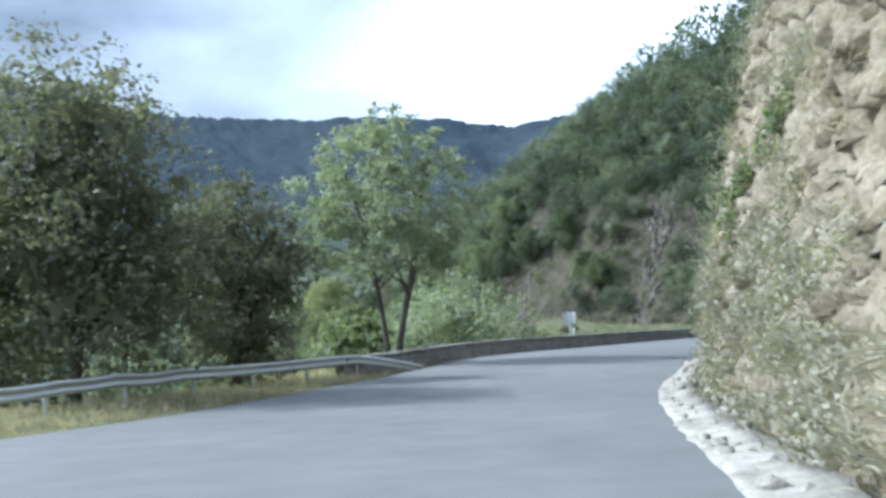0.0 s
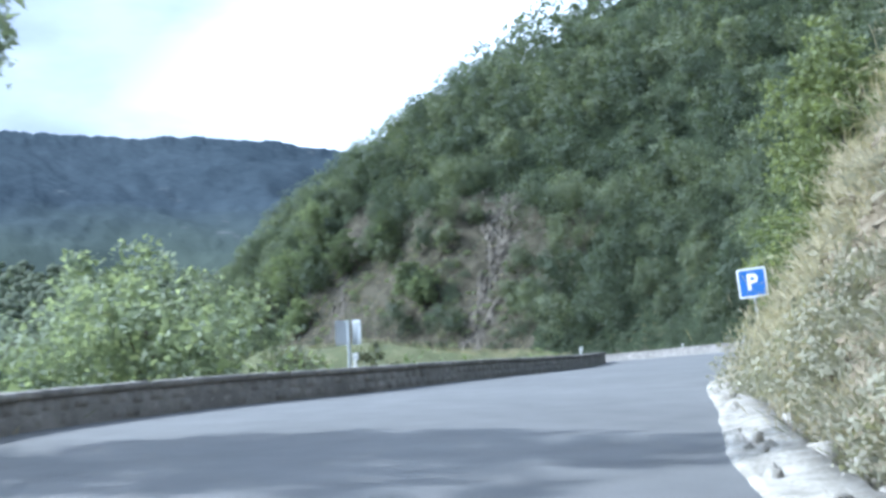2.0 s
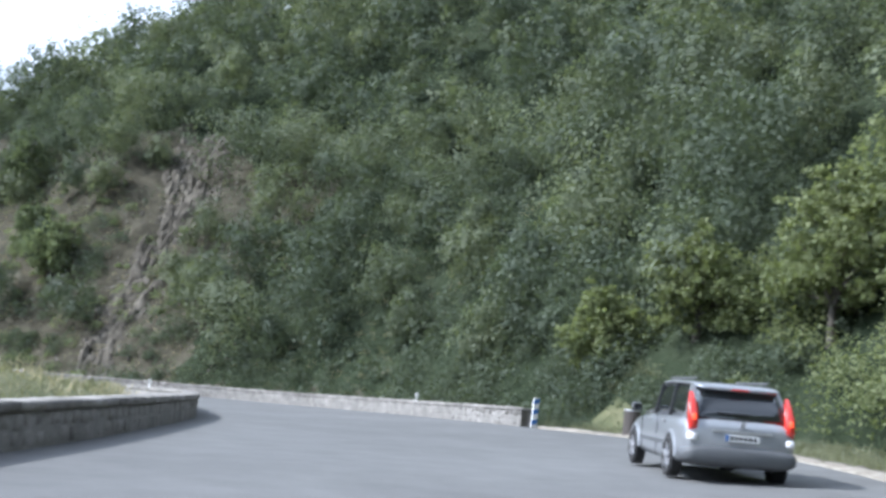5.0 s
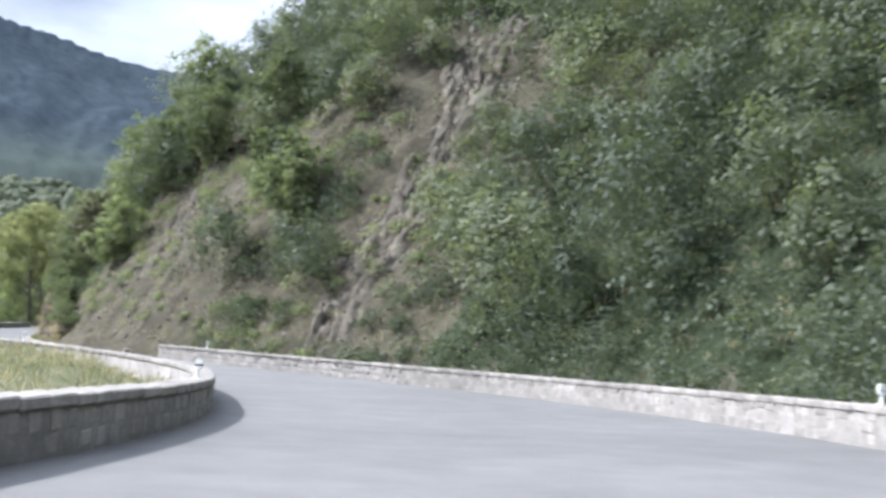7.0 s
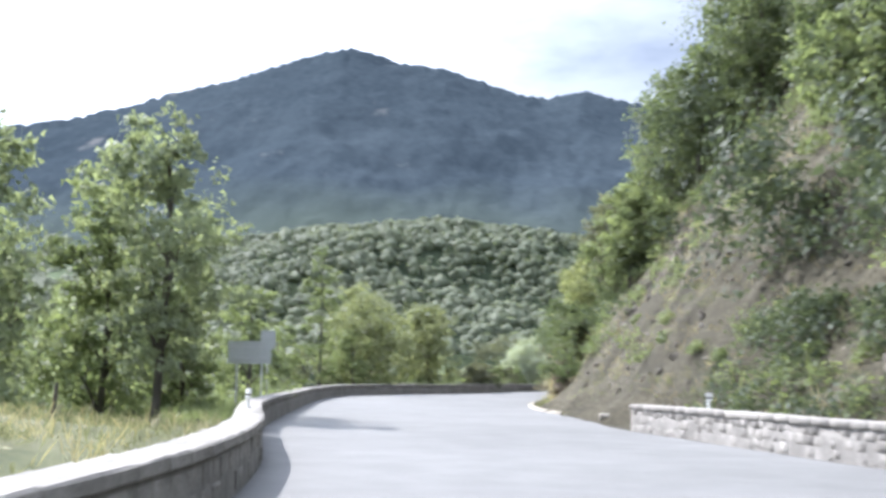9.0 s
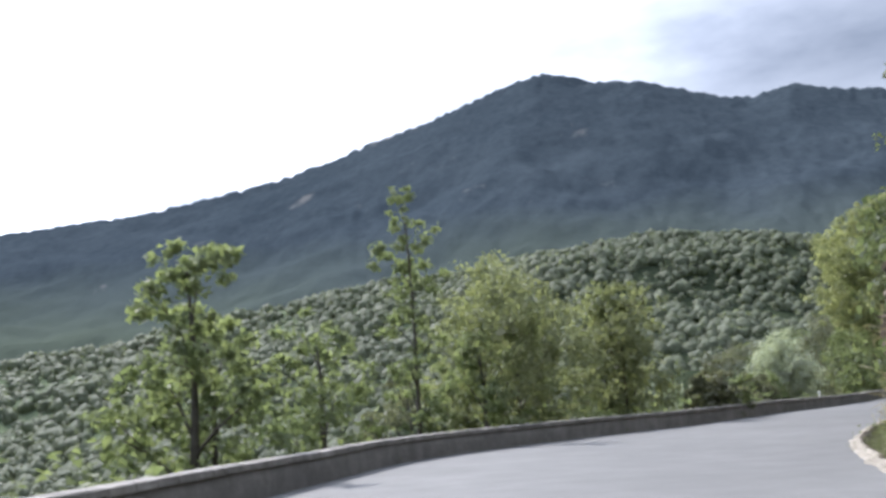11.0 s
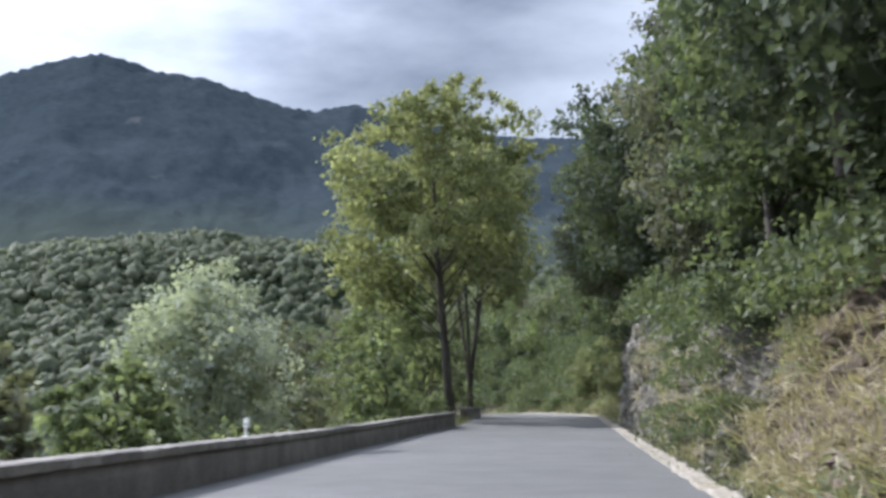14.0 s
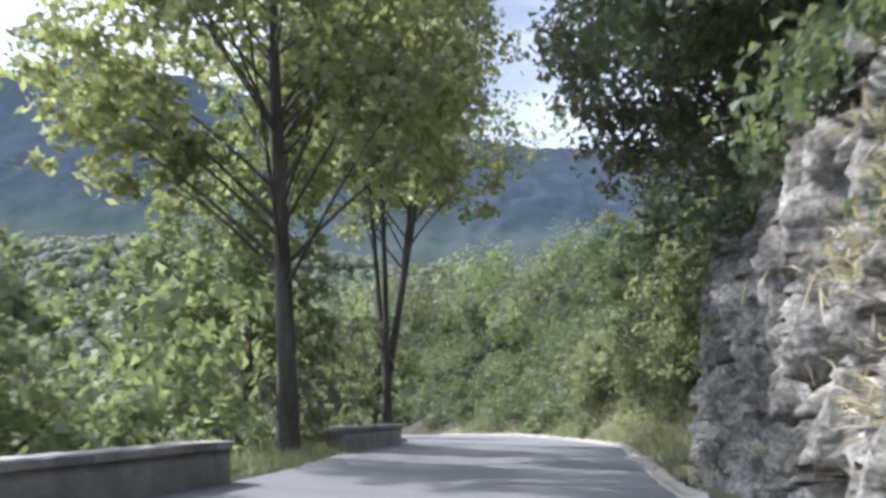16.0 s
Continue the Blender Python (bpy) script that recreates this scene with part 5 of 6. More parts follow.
turf("scree_grass", strip_points(cut(RIGHT, 128, 182), 1000, 1.6, 14, rng, 1), 16, 0.4, DRY, 93, "dry grass between stones on the open bank")


def undergrowth(name, P, per, r, leaf, mat, seed, label):
    g = np.random.default_rng(seed)
    k = g.uniform(0.5, 1.4, len(P))
    i = np.repeat(np.arange(len(P)), per)
    d = ball_dirs(len(i), g)
    d[:, 2] = np.abs(d[:, 2])
    c = P[i] + d * (r * k[i] * g.uniform(0.5, 1.1, len(i)))[:, None] * np.array([1, 1, 1.1])
    v, f = leaves(c, d, np.full(len(i), leaf), g, 0.6, 0.5)
    return tagged(part(name, mesh_of(name, v, f, mat)), label, "shrub", kind="stuff")


# rounded dry bushes rooted in the pale rock face
p, nn = face_points(ROCK_A, 420, rng, 0.02, 0.24)
nn = -nn if nn[:, 0].mean() > 0 else nn
m = value_noise(p[:, 1] / 1.6 + 6, p[:, 2] / 1.4, 20) > -0.1
undergrowth("foot_bushes", p[m] + nn[m] * 0.16, 190, 0.42, 0.045, LEAF_SAGE, 107, "soft olive-beige bushes along the foot of the pale rock")
p, nn = face_points(ROCK_A, 300, rng, 0.04, 1.0)
nn = -nn if nn[:, 0].mean() > 0 else nn
m = value_noise(p[:, 1] / 1.9 + 2, p[:, 2] / 1.7, 19) > -0.15
undergrowth("cliff_bushes", p[m] + nn[m] * 0.05, 210, 0.36, 0.042, LEAF_SAGE, 106, "rounded olive-beige dry bushes on the pale rock face")
# creeper trailing down the pale rock face
spots = []
for y0, z0, y1, z1 in ((18.3, 5.1, 19.7, 4.3), (20.5, 4.0, 21.3, 3.5), (21.4, 3.2, 22.2, 2.5)):
    for u in np.linspace(0, 1, 11):
        a = ROCK_A.reshape(-1, 3)
        y_, z_ = y0 + (y1 - y0) * u + rng.normal() * 0.18, z0 + (z1 - z0) * u + rng.normal() * 0.18
        spots.append(a[np.argmin((a[:, 1] - y_) ** 2 + (a[:, 2] - z_) ** 2)])
undergrowth("creeper", np.array(spots), 70, 0.3, 0.085, LEAF_FRESH, 94, "yellow-green creeper trailing down the pale rock face")
P = strip_points(cut(RIGHT, 62, 285), 2600, 3.5, 46, rng, 1)
P = P[((P[:, 1] > 108) | (P[:, 0] > 58)) & (chute(P[:, 0], P[:, 1]) > 2.0) & (((P[:, 1] < 148) | (P[:, 1] > 172)) | (rng.uniform(size=len(P)) < 0.5))]
undergrowth("forest_scrub", P, 70, 1.3, 0.13, LEAF_HILL, 98, "dark green scrub under the oak woods")
P = strip_points(cut(RIGHT, 100, 158), 480, 1.6, 11, rng, 1)
P = P[chute(P[:, 0], P[:, 1]) > 3.0]
undergrowth("slope_bushes", P, 220, 1.0, 0.085, LEAF_HILL, 95, "low dark green bushes at the foot of the slope")
undergrowth("slope_bushes_light", P[::3] + np.array([0.8, 0.6, 0.1]), 240, 0.9, 0.075, LEAF_YOUNG_OAK, 96, "light green saplings among the slope bushes")
P = strip_points(cut(RIGHT, 146, 185), 170, 2.0, 13, rng, 1)
undergrowth("bank_bushes", P, 190, 0.6, 0.075, LEAF_FRESH, 97, "scattered green bushes on the stony bank")
P = strip_points(cut(RIGHT, 60, 106), 170, 4.5, 10, rng, 1)
undergrowth("lay_by_bushes", P, 480, 1.2, 0.075, LEAF_HAZEL, 98, "light green bushes behind the lay-by")
P = strip_points(cut(LEFT, 48, 258), 420, 1.2, 8, rng, -1)
P = P[(P[:, 1] < 84) | (P[:, 1] > 156)]
undergrowth("valley_bushes", P, 260, 1.1, 0.1, LEAF_FRESH, 99, "green bushes just below the road")
P = np.vstack([strip_points(cut(RIGHT, 262, 300), 90, 3, 12, rng, 1), strip_points(cut(RIGHT, 276, 322), 260, 1.2, 9, rng, 1)])
undergrowth("bend_bushes", P, 190, 1.3, 0.15, LEAF_MID, 100, "green bushes above the grass bank")
# bushes that spill over the top edge of the cutting
g = np.random.default_rng(9)
P = np.vstack([ROCK_B[:, -1][g.integers(0, len(ROCK_B), 110)], ROCK_C[:, -1][g.integers(0, len(ROCK_C), 90)]]) + np.array([-0.1, 0, -0.25]) + g.normal(size=(200, 3)) * 0.25
undergrowth("edge_bushes", P, 170, 0.8, 0.1, LEAF_MID, 104, "green bushes spilling over the top of the cutting")
# the sprawling bush beside the parking sign
undergrowth("verge_bush", np.array([[14.0, 49.2, height(14.0, 49.2) + 0.1], [13.1, 47.2, height(13.1, 47.2)], [15.2, 50.6, height(15.2, 50.6) + 0.3]]), 1500, 0.95, 0.05, LEAF_SAGE, 101, "soft grey-green bush at the road edge by the rock")


def stones_stuff(name, P, size, mat, seed, label):
    g = np.random.default_rng(seed)
    out = []
    for x, y, z in P:
        s = size * g.uniform(0.4, 1.0) ** 2 * 1.6
        v = ICO0[0] * g.uniform(0.65, 1.25, (8, 3))
        q = np.array(Euler(g.uniform(0, 6.3, 3)).to_matrix())
        v = (v * np.array([1.1, 0.7, 0.36]) * s) @ q.T
        out.append((v + np.array([x, y, z + s * 0.1]), ICO0[1]))
    v, f = join(out)
    return tagged(part(name, mesh_of(name, v, f, mat)), label, "stones", kind="stuff")


u = rng.uniform(0, 1, 700)
w = rng.uniform(size=700) < 0.3
cx = np.where(w, 10.5 + 6 * u, 25.2 + 11.6 * u) + rng.normal(size=700) * 1.5
cy = np.where(w, 173.5 + 14 * u, 151 + 17.5 * u) + rng.normal(size=700) * 1.5
sd, _ = line_dist(RIGHT, cx, cy)
m = ~on_road(cx, cy) & (sd > 1.6)
cx, cy = cx[m], cy[m]
stones_stuff("scree", np.stack([cx, cy, terrain(cx, cy)], 1), 0.24, SCREE, 111, "loose angular stones in a bare gully")
stones_stuff("bank_stones", strip_points(cut(RIGHT, 140, 182), 2600, 1.4, 13, rng, 1), 0.15, SCREE, 112, "small grey-brown stones on the open bank")
stones_stuff("gutter_stones", strip_points(cut(RIGHT, -10, 58), 900, 0.1, 1.3, rng, 1), 0.17, CONCRETE, 113, "fallen pale stones in the gutter")
stones_stuff("kerb_stones", strip_points(cut(RIGHT, 180, 262), 420, 0.3, 1.6, rng, 1), 0.12, GREY_ROCK, 114, "fallen grey stones at the foot of the cutting")



def broken_ribs(name, ax, ay, bx, by, wide, seed, label):
    """A rib of jagged bedrock that breaks through the soil along a line up the slope."""
    long, way = math.hypot(bx - ax, by - ay), np.array([bx - ax, by - ay])
    way = way / long
    S, W = np.meshgrid(np.arange(0, long, 0.15), np.arange(-wide, wide + 0.01, 0.15), indexing="ij")
    bend = 0.9 * value_noise(S / 3.4, S * 0 + seed, seed)
    x, y = ax + way[0] * S + way[1] * (W + bend), ay + way[1] * S - way[0] * (W + bend)
    v1, e1 = facets((S + 0.7 * W) / 0.95, (W - 0.5 * S) / 0.42, seed)
    v2, e2 = facets((S + 0.7 * W) / 0.34, (W - 0.5 * S) / 0.2, seed + 1)
    edge = np.clip(1 - np.abs(W) / wide, 0, 1) * np.clip(np.minimum(S, long - S) / 1.5, 0, 1)
    lift = 0.62 * fbm(S / 2.2, W / 1.1, 3, seed + 2) + 0.30 * v1 + 0.14 * v2 - 0.22 * np.exp(-e1 / 0.09)
    Z = terrain(x, y) - 0.32 + 0.55 * np.sqrt(edge) + lift * np.clip(edge * 2.5, 0, 1)
    v, f = sheet(x, y, Z)
    return tagged(part(name, mesh_of(name, v, f[:, ::-1], OUTCROP)), label, "rock", kind="structure")


broken_ribs("outcrop_1", 25.4, 150.6, 37.0, 168.6, 2.3, 115, "jagged grey-brown bedrock rib in the bare gully")
broken_ribs("outcrop_2", 10.6, 173.2, 16.6, 187.6, 1.6, 135, "reddish broken bedrock in the smaller gully")
broken_ribs("outcrop_3", 30.4, 159.0, 33.5, 172.5, 0.9, 155, "jagged bedrock ledge between the trees")

# the bare bank: rough soil with small ledges
bank_line = even(cut(RIGHT, 145, 184), 0.3)
bn = normals2(bank_line)
O, I = np.meshgrid(np.arange(1.3, 14.0, 0.3), np.arange(len(bank_line)))
bx_, by_ = bank_line[I, 0] + bn[I, 0] * O, bank_line[I, 1] + bn[I, 1] * O
fade = np.clip((O - 1.3) / 1.0, 0, 1) * np.clip((14.0 - O) / 2.0, 0, 1) * np.clip(np.minimum(I, len(bank_line) - 1 - I) / 10, 0, 1)
fv, fe = facets(I * 0.3 / 1.3, O / 0.8, 61)
relief_ = 0.5 * fbm(bx_ / 2.4, by_ / 2.4, 4, 63) + 0.13 * fv - 0.10 * np.exp(-fe / 0.1)
v, f = sheet(bx_, by_, terrain(bx_, by_) + 0.06 * np.sign(fade - 0.05) + fade * relief_ - 0.25 * (fade < 0.05))
tagged(part("bare_bank", mesh_of("bare_bank", v, f[:, ::-1], GROUND)), "rough grey-brown soil bank with small ledges", "bank", kind="structure")
turf("bank_herbs", strip_points(cut(RIGHT, 138, 184), 800, 1.4, 13, rng, 1), 18, 0.3, LEAF_OLIVE, 103, "grey-green herbs on the stony bank")

# ---- guard rail ----


def guard_rail():
    ob = thing("guard_rail", "galvanised steel W-beam guard rail on posts, end bent to the ground", "guard rail")
    line = even(smooth_line([(-16, -8), (-13, 6), (-10.6, 16.5), (-8.3, 24), (-6.0, 30), (-3.9, 34.5), (-2.2, 37.6), (-0.8, 40.0)], 8), 0.4)
    n = normals2(line)
    z = terrain(line[:, 0], line[:, 1])
    z = np.minimum(z, road_z(line[:, 0], line[:, 1]) + 0.05)
    d = np.arange(len(line))[::-1] * 0.4
    top = 0.74 * np.clip(d / 4.5, 0, 1) ** 0.7 + 0.02
    prof = [(0, 0), (0.05, -0.03), (0.05, -0.09), (0.0, -0.13), (0.0, -0.18), (0.05, -0.22), (0.05, -0.28), (0, -0.31)]
    v = np.array([[(line[i, 0] + n[i, 0] * o, line[i, 1] + n[i, 1] * o, z[i] + max(top[i] + h, -0.1)) for o, h in prof] for i in range(len(line))])
    i = np.arange(v.shape[0] * 8).reshape(-1, 8)
    f = np.stack([i[:-1, :-1], i[:-1, 1:], i[1:, 1:], i[1:, :-1]], -1).reshape(-1, 4)
    me = mesh_of("beam", v.reshape(-1, 3), f, STEEL, True)
    beam = part("beam", me, ob)
    beam.modifiers.new("thickness", "SOLIDIFY").thickness = 0.006
    post = box("post", (0.07, 0.1, 0.9), STEEL, 0.008)
    for k in range(4, len(line) - 8, 7):
        q = line[k] - n[k] * 0.07
        part("post", post, ob, at=pose(q[0], q[1], z[k] + top[k] - 0.5, 0, 0, math.degrees(math.atan2(n[k, 1], n[k, 0]))))
    return ob


guard_rail()

# ---- small road furniture ----


def cylinder(name, r, h, mat, at=(0, 0, 0), r2=None, n=16, bevel=0.0):
    bm = bmesh.new()
    bmesh.ops.create_cone(bm, cap_ends=True, segments=n, radius1=r, radius2=r if r2 is None else r2, depth=h, matrix=Matrix.Translation((at[0], at[1], at[2] + h / 2)))
    return bm_mesh(name, bm, mat, bevel)


def plate(name, w, h, t, mat, at, corner=0.04):
    """An upright panel with rounded corners, in the xz plane."""
    bm = bmesh.new()
    vs = []
    for cx, cz, a0 in ((w / 2 - corner, h / 2 - corner, 0), (-w / 2 + corner, h / 2 - corner, 90), (-w / 2 + corner, -h / 2 + corner, 180), (w / 2 - corner, -h / 2 + corner, 270)):
        for a in (0, 30, 60, 90):
            q = radians(a0 + a)
            vs.append(bm.verts.new((at[0] + cx + corner * math.cos(q), at[1], at[2] + cz + corner * math.sin(q))))
    face = bm.faces.new(vs)
    ext = bmesh.ops.extrude_face_region(bm, geom=[face])
    for q in ext["geom"]:
        if isinstance(q, bmesh.types.BMVert):
            q.co.y += t
    return bm_mesh(name, bm, mat)


def parking_sign():
    """Blue square with a white letter, turned to oncoming traffic."""
    x, y = 15.24, 52.5
    z = height(x, y)
    yaw = math.degrees(math.atan2(52.44 - 52.86, 15.34 - 14.85))
    ob = thing("parking_sign", "blue square parking sign with white letter on a leaning grey post", "road sign", at=pose(x, y, z, 0, -3.5, yaw))
    up = 2.22 - z
    part("post", cylinder("post", 0.03, up + 0.9, STEEL, (0, 0.05, -0.6)), ob, "grey steel post")
    back = part("panel", plate("panel", 0.66, 0.66, 0.022, WHITE, (0, 0, up)), ob, "white-bordered blue panel")
    part("blue_field", plate("blue_field", 0.585, 0.585, 0.004, BLUE, (0, -0.005, up), 0.03), back)
    text = bpy.data.curves.new("letter", "FONT")
    text.body, text.size, text.align_x, text.align_y, text.extrude, text.offset = "P", 0.5, "CENTER", "CENTER", 0.002, 0.012
    tmp = bpy.data.objects.new("letter", text)
    me = bpy.data.meshes.new_from_object(tmp)
    bpy.data.objects.remove(tmp)
    me.materials.clear()
    me.materials.append(WHITE)
    part("letter", me, back, "white letter", pose(0, -0.009, up, 90, 0, 0))
    for dz in (-0.2, 0.2):
        part("clamp", box("clamp", (0.3, 0.03, 0.04), STEEL, 0.005, (0, 0.035, up + dz)), ob)
    return ob


parking_sign()


def chevron_back():
    """Two narrow panels seen from behind on one post."""
    x, y = 6.3, 56.95
    z = height(x, y)
    ob = thing("direction_sign", "pale grey back of two narrow bend panels on one post", "road sign", at=pose(x, y, z, 0, 0, -25))
    top = 1.95 - z
    part("post", cylinder("post", 0.04, top + 0.2, GREY_SIGN, (0, 0, -0.2)), ob)
    for s, a in ((-1, 28), (1, -34)):
        pn = part("panel", plate("panel", 0.34, 0.62, 0.025, GREY_SIGN, (0, 0, 0), 0.02), ob, "folded grey metal panel", pose(s * 0.19, 0.06, top - 0.31, 0, 0, a))
        for dz in (-0.22, 0.22):
            part("rail", box("rail", (0.3, 0.02, 0.035), STEEL, 0.004, (0, -0.015, dz)), pn)
    return ob


chevron_back()


def delineator(x, y, z, turn, dark=False):
    ob = thing("delineator", "small white reflector post fixed on the parapet", "marker post", "markers on the parapets", pose(x, y, z, 0, 0, turn))
    part("stem", cylinder("stem", 0.035, 0.22, WHITE, (0, 0, 0), 0.03), ob)
    part("head", plate("head", 0.14, 0.18, 0.05, WHITE, (0.01, -0.02, 0.26), 0.03), ob)
    part("band", plate("band", 0.145, 0.035, 0.055, BLACK if dark else GREY_SIGN, (0.01, -0.0225, 0.24), 0.01), ob, "dark reflector band")
    part("foot", box("foot", (0.12, 0.1, 0.03), WHITE, 0.006, (0, 0, 0.012)), ob)
    return ob


def on_line(line, y, off, side):
    line = even(line, 0.2)
    i = int(np.argmin(np.abs(line[:, 1] - y)))
    q = line[i] + normals2(line)[i] * side * off
    return q[0], q[1], float(road_z(*line[i]))


for y, dark in ((56.4, 0), (80.2, 0), (120.8, 1), (146.6, 1), (224, 0)):
    x_, y_, z_ = on_line(LEFT, y, 0.24, -1)
    delineator(x_, y_, z_ + 0.635, -20, dark)
for y, dark in ((118.6, 0), (154.2, 1)):
    x_, y_, z_ = on_line(RIGHT, y, 0.24, 1)
    delineator(x_, y_, z_ + 0.685, 10, dark)


def striped_marker():
    x, y = 38.55, 106.5
    z = float(road_z(x, y))
    ob = thing("striped_marker", "tall blue and white striped marker board at the wall end", "marker board", at=pose(x, y, z, 0, 4, 12))
    board = part("board", plate("board", 0.24, 1.06, 0.05, WHITE, (0, 0, 0.53), 0.03), ob, "white reflective board")
    for k in range(3):
        bm = bmesh.new()
        z0 = 0.10 + k * 0.36
        vs = [bm.verts.new(q) for q in ((-0.118, -0.004, z0), (0.118, -0.004, z0 + 0.06), (0.118, -0.004, z0 + 0.23), (-0.118, -0.004, z0 + 0.17))]
        bm.faces.new(vs)
        ext = bmesh.ops.extrude_face_region(bm, geom=bm.faces[:])
        for q in ext["geom"]:
            if isinstance(q, bmesh.types.BMVert):
                q.co.y += 0.058
        part("stripe", bm_mesh("stripe", bm, BLUE), board, "blue stripe")
    return ob


striped_marker()


def litter_bin():
    x, y = 39.6, 101.7
    z = height(x, y)
    ob = thing("litter_bin", "brown slatted round litter bin on the grass verge", "bin", at=pose(x, y, z, 0, 2, 20))
    body = part("body", cylinder("body", 0.235, 0.78, BIN_BROWN, (0, 0, 0.06), 0.245, 24), ob)
    for k in range(18):
        a = k * 20
        part("slat", LITTER_SLAT, body, at=pose(0.245 * math.cos(radians(a)), 0.245 * math.sin(radians(a)), 0.45, 0, 0, a))
    part("rim", cylinder("rim", 0.265, 0.05, STEEL, (0, 0, 0.84), n=24, bevel=0.008), ob, "pale metal rim")
    return ob


LITTER_SLAT = box("slat", (0.022, 0.066, 0.72), BIN_BROWN, 0.005)
litter_bin()
for x, y, h in ((40.3, 100.7, 1.05), (40.1, 101.0, 0.62)):
    ob = thing("bollard_post", "weathered pale wooden post beside the litter bin", "post", "posts by the bin", pose(x, y, height(x, y), 2, 3, 10))
    part("shaft", box("shaft", (0.1, 0.1, h + 0.3), MORTAR, 0.012, (0, 0, h / 2 - 0.15)), ob)
    part("cap", box("cap", (0.11, 0.11, 0.03), GREY_SIGN, 0.006, (0, 0, h)), ob)

for x, y, w, h, top, legs in ((3.45, 158.7, 1.4, 0.74, 1.05, (-0.4, 0.4)), (-1.6, 165.5, 0.6, 0.75, 1.65, (0,))):
    z = height(x, y)
    ob = thing("sign_board", "blue-grey back of a road sign board beyond the wall", "road sign", at=pose(x, y, z, 0, 0, 38))
    board = part("board", plate("board", w, h, 0.03, GREY_SIGN, (0, 0, top - z - h / 2), 0.03), ob)
    for k in (-0.25, 0.25):
        part("rail", box("rail", (w * 0.9, 0.025, 0.05), STEEL, 0.005, (0, -0.016, top - z - h / 2 + k * h)), board)
    for lx in legs:
        part("leg", cylinder("leg", 0.035, top - z, GREY_SIGN, (lx, 0.05, -0.1)), ob)

# fence stakes in the meadow
for k, (x, y) in enumerate(((13.2, 139.5), (17, 131), (19, 120), (9.5, 146))):
    ob = thing("fence_stake", "dark weathered wooden stake in the meadow grass", "stake", "stakes in the meadow", pose(x, y, height(x, y), 4 - 3 * k, 5 * (k % 2), 15 * k))
    part("shaft", cylinder("shaft", 0.05, 0.95, BARK, (0, 0, -0.15), 0.042, 9), ob)
    part("point", cylinder("point", 0.042, 0.06, BARK, (0, 0, 0.8), 0.015, 9), ob)

# pale stone at the road edge
bm = block(0.42, 0.3, 0.26, 3)
x, y = 13.9, 163.7
tagged(part("edge_stone", bm_mesh("edge_stone", bm, CONCRETE), at=pose(x, y, float(road_z(x, y)) + 0.13, 4, 3, 30)), "whitish loose stone at the road edge", "stone")

# ---- parked car ----


def ring(w, zb, zt, n=28, power=5.0, taper=0.0):
    a = np.arange(n) * 2 * np.pi / n
    c, s = np.cos(a), np.sin(a)
    x = np.sign(c) * np.abs(c) ** (2 / power)
    q = np.sign(s) * np.abs(s) ** (2 / power)
    z = (zb + zt) / 2 + q * (zt - zb) / 2
    return np.stack([w * x * (1 - taper * (q + 1) / 2), 0 * x, z], 1)


def loft(name, stations, mat, power=5.0, taper=0.0, n=28):
    """A closed skin through (y, half width, bottom, top) stations."""
    vs, fs = [], []
    for y, w, zb, zt in stations:
        r = ring(w, zb, zt, n, power, taper)
        r[:, 1] = y
        vs.append(r)
    m = len(stations)
    v = np.vstack(vs)
    i = np.arange(m * n).reshape(m, n)
    j = np.roll(i, -1, 1)
    f = np.stack([i[:-1], j[:-1], j[1:], i[1:]], -1).reshape(-1, 4)
    bm = bmesh.new()
    bv = [bm.verts.new(q) for q in v]
    for q in f:
        bm.faces.new([bv[k] for k in q])
    bm.faces.new([bv[k] for k in i[0]])
    bm.faces.new([bv[k] for k in i[-1]])
    return bm_mesh(name, bm, mat, smooth=True)


def wheel_meshes():
    bm = bmesh.new()
    prof = [(0.20, -0.09), (0.27, -0.105), (0.312, -0.09), (0.32, -0.05), (0.32, 0.05), (0.312, 0.09), (0.27, 0.105), (0.20, 0.09)]
    n = 28
    vs = [[bm.verts.new((x, r * math.cos(2 * math.pi * k / n), r * math.sin(2 * math.pi * k / n))) for r, x in prof] for k in range(n)]
    for k in range(n):
        for q in range(len(prof)):
            bm.faces.new((vs[k][q], vs[k][(q + 1) % 8], vs[(k + 1) % n][(q + 1) % 8], vs[(k + 1) % n][q]))
    tyre = bm_mesh("tyre", bm, RUBBER, smooth=True)
    bm = bmesh.new()
    flat = Matrix.Rotation(radians(90), 4, "Y")
    bmesh.ops.create_cone(bm, cap_ends=True, segments=28, radius1=0.205, radius2=0.205, depth=0.12, matrix=flat)
    disc = bm_mesh("hub_disc", bm, BUMPER)
    bm = bmesh.new()
    for k in range(5):
        r = Matrix.Rotation(radians(72 * k), 4, "X")
        bmesh.ops.create_cube(bm, size=1, matrix=r @ Matrix.Translation((0, 0, 0.10)) @ Matrix.Diagonal((0.15, 0.07, 0.2, 1)))
    bmesh.ops.create_cone(bm, cap_ends=True, segments=16, radius1=0.06, radius2=0.05, depth=0.17, matrix=flat)
    return tyre, disc, bm_mesh("rim", bm, RIM, 0.008)


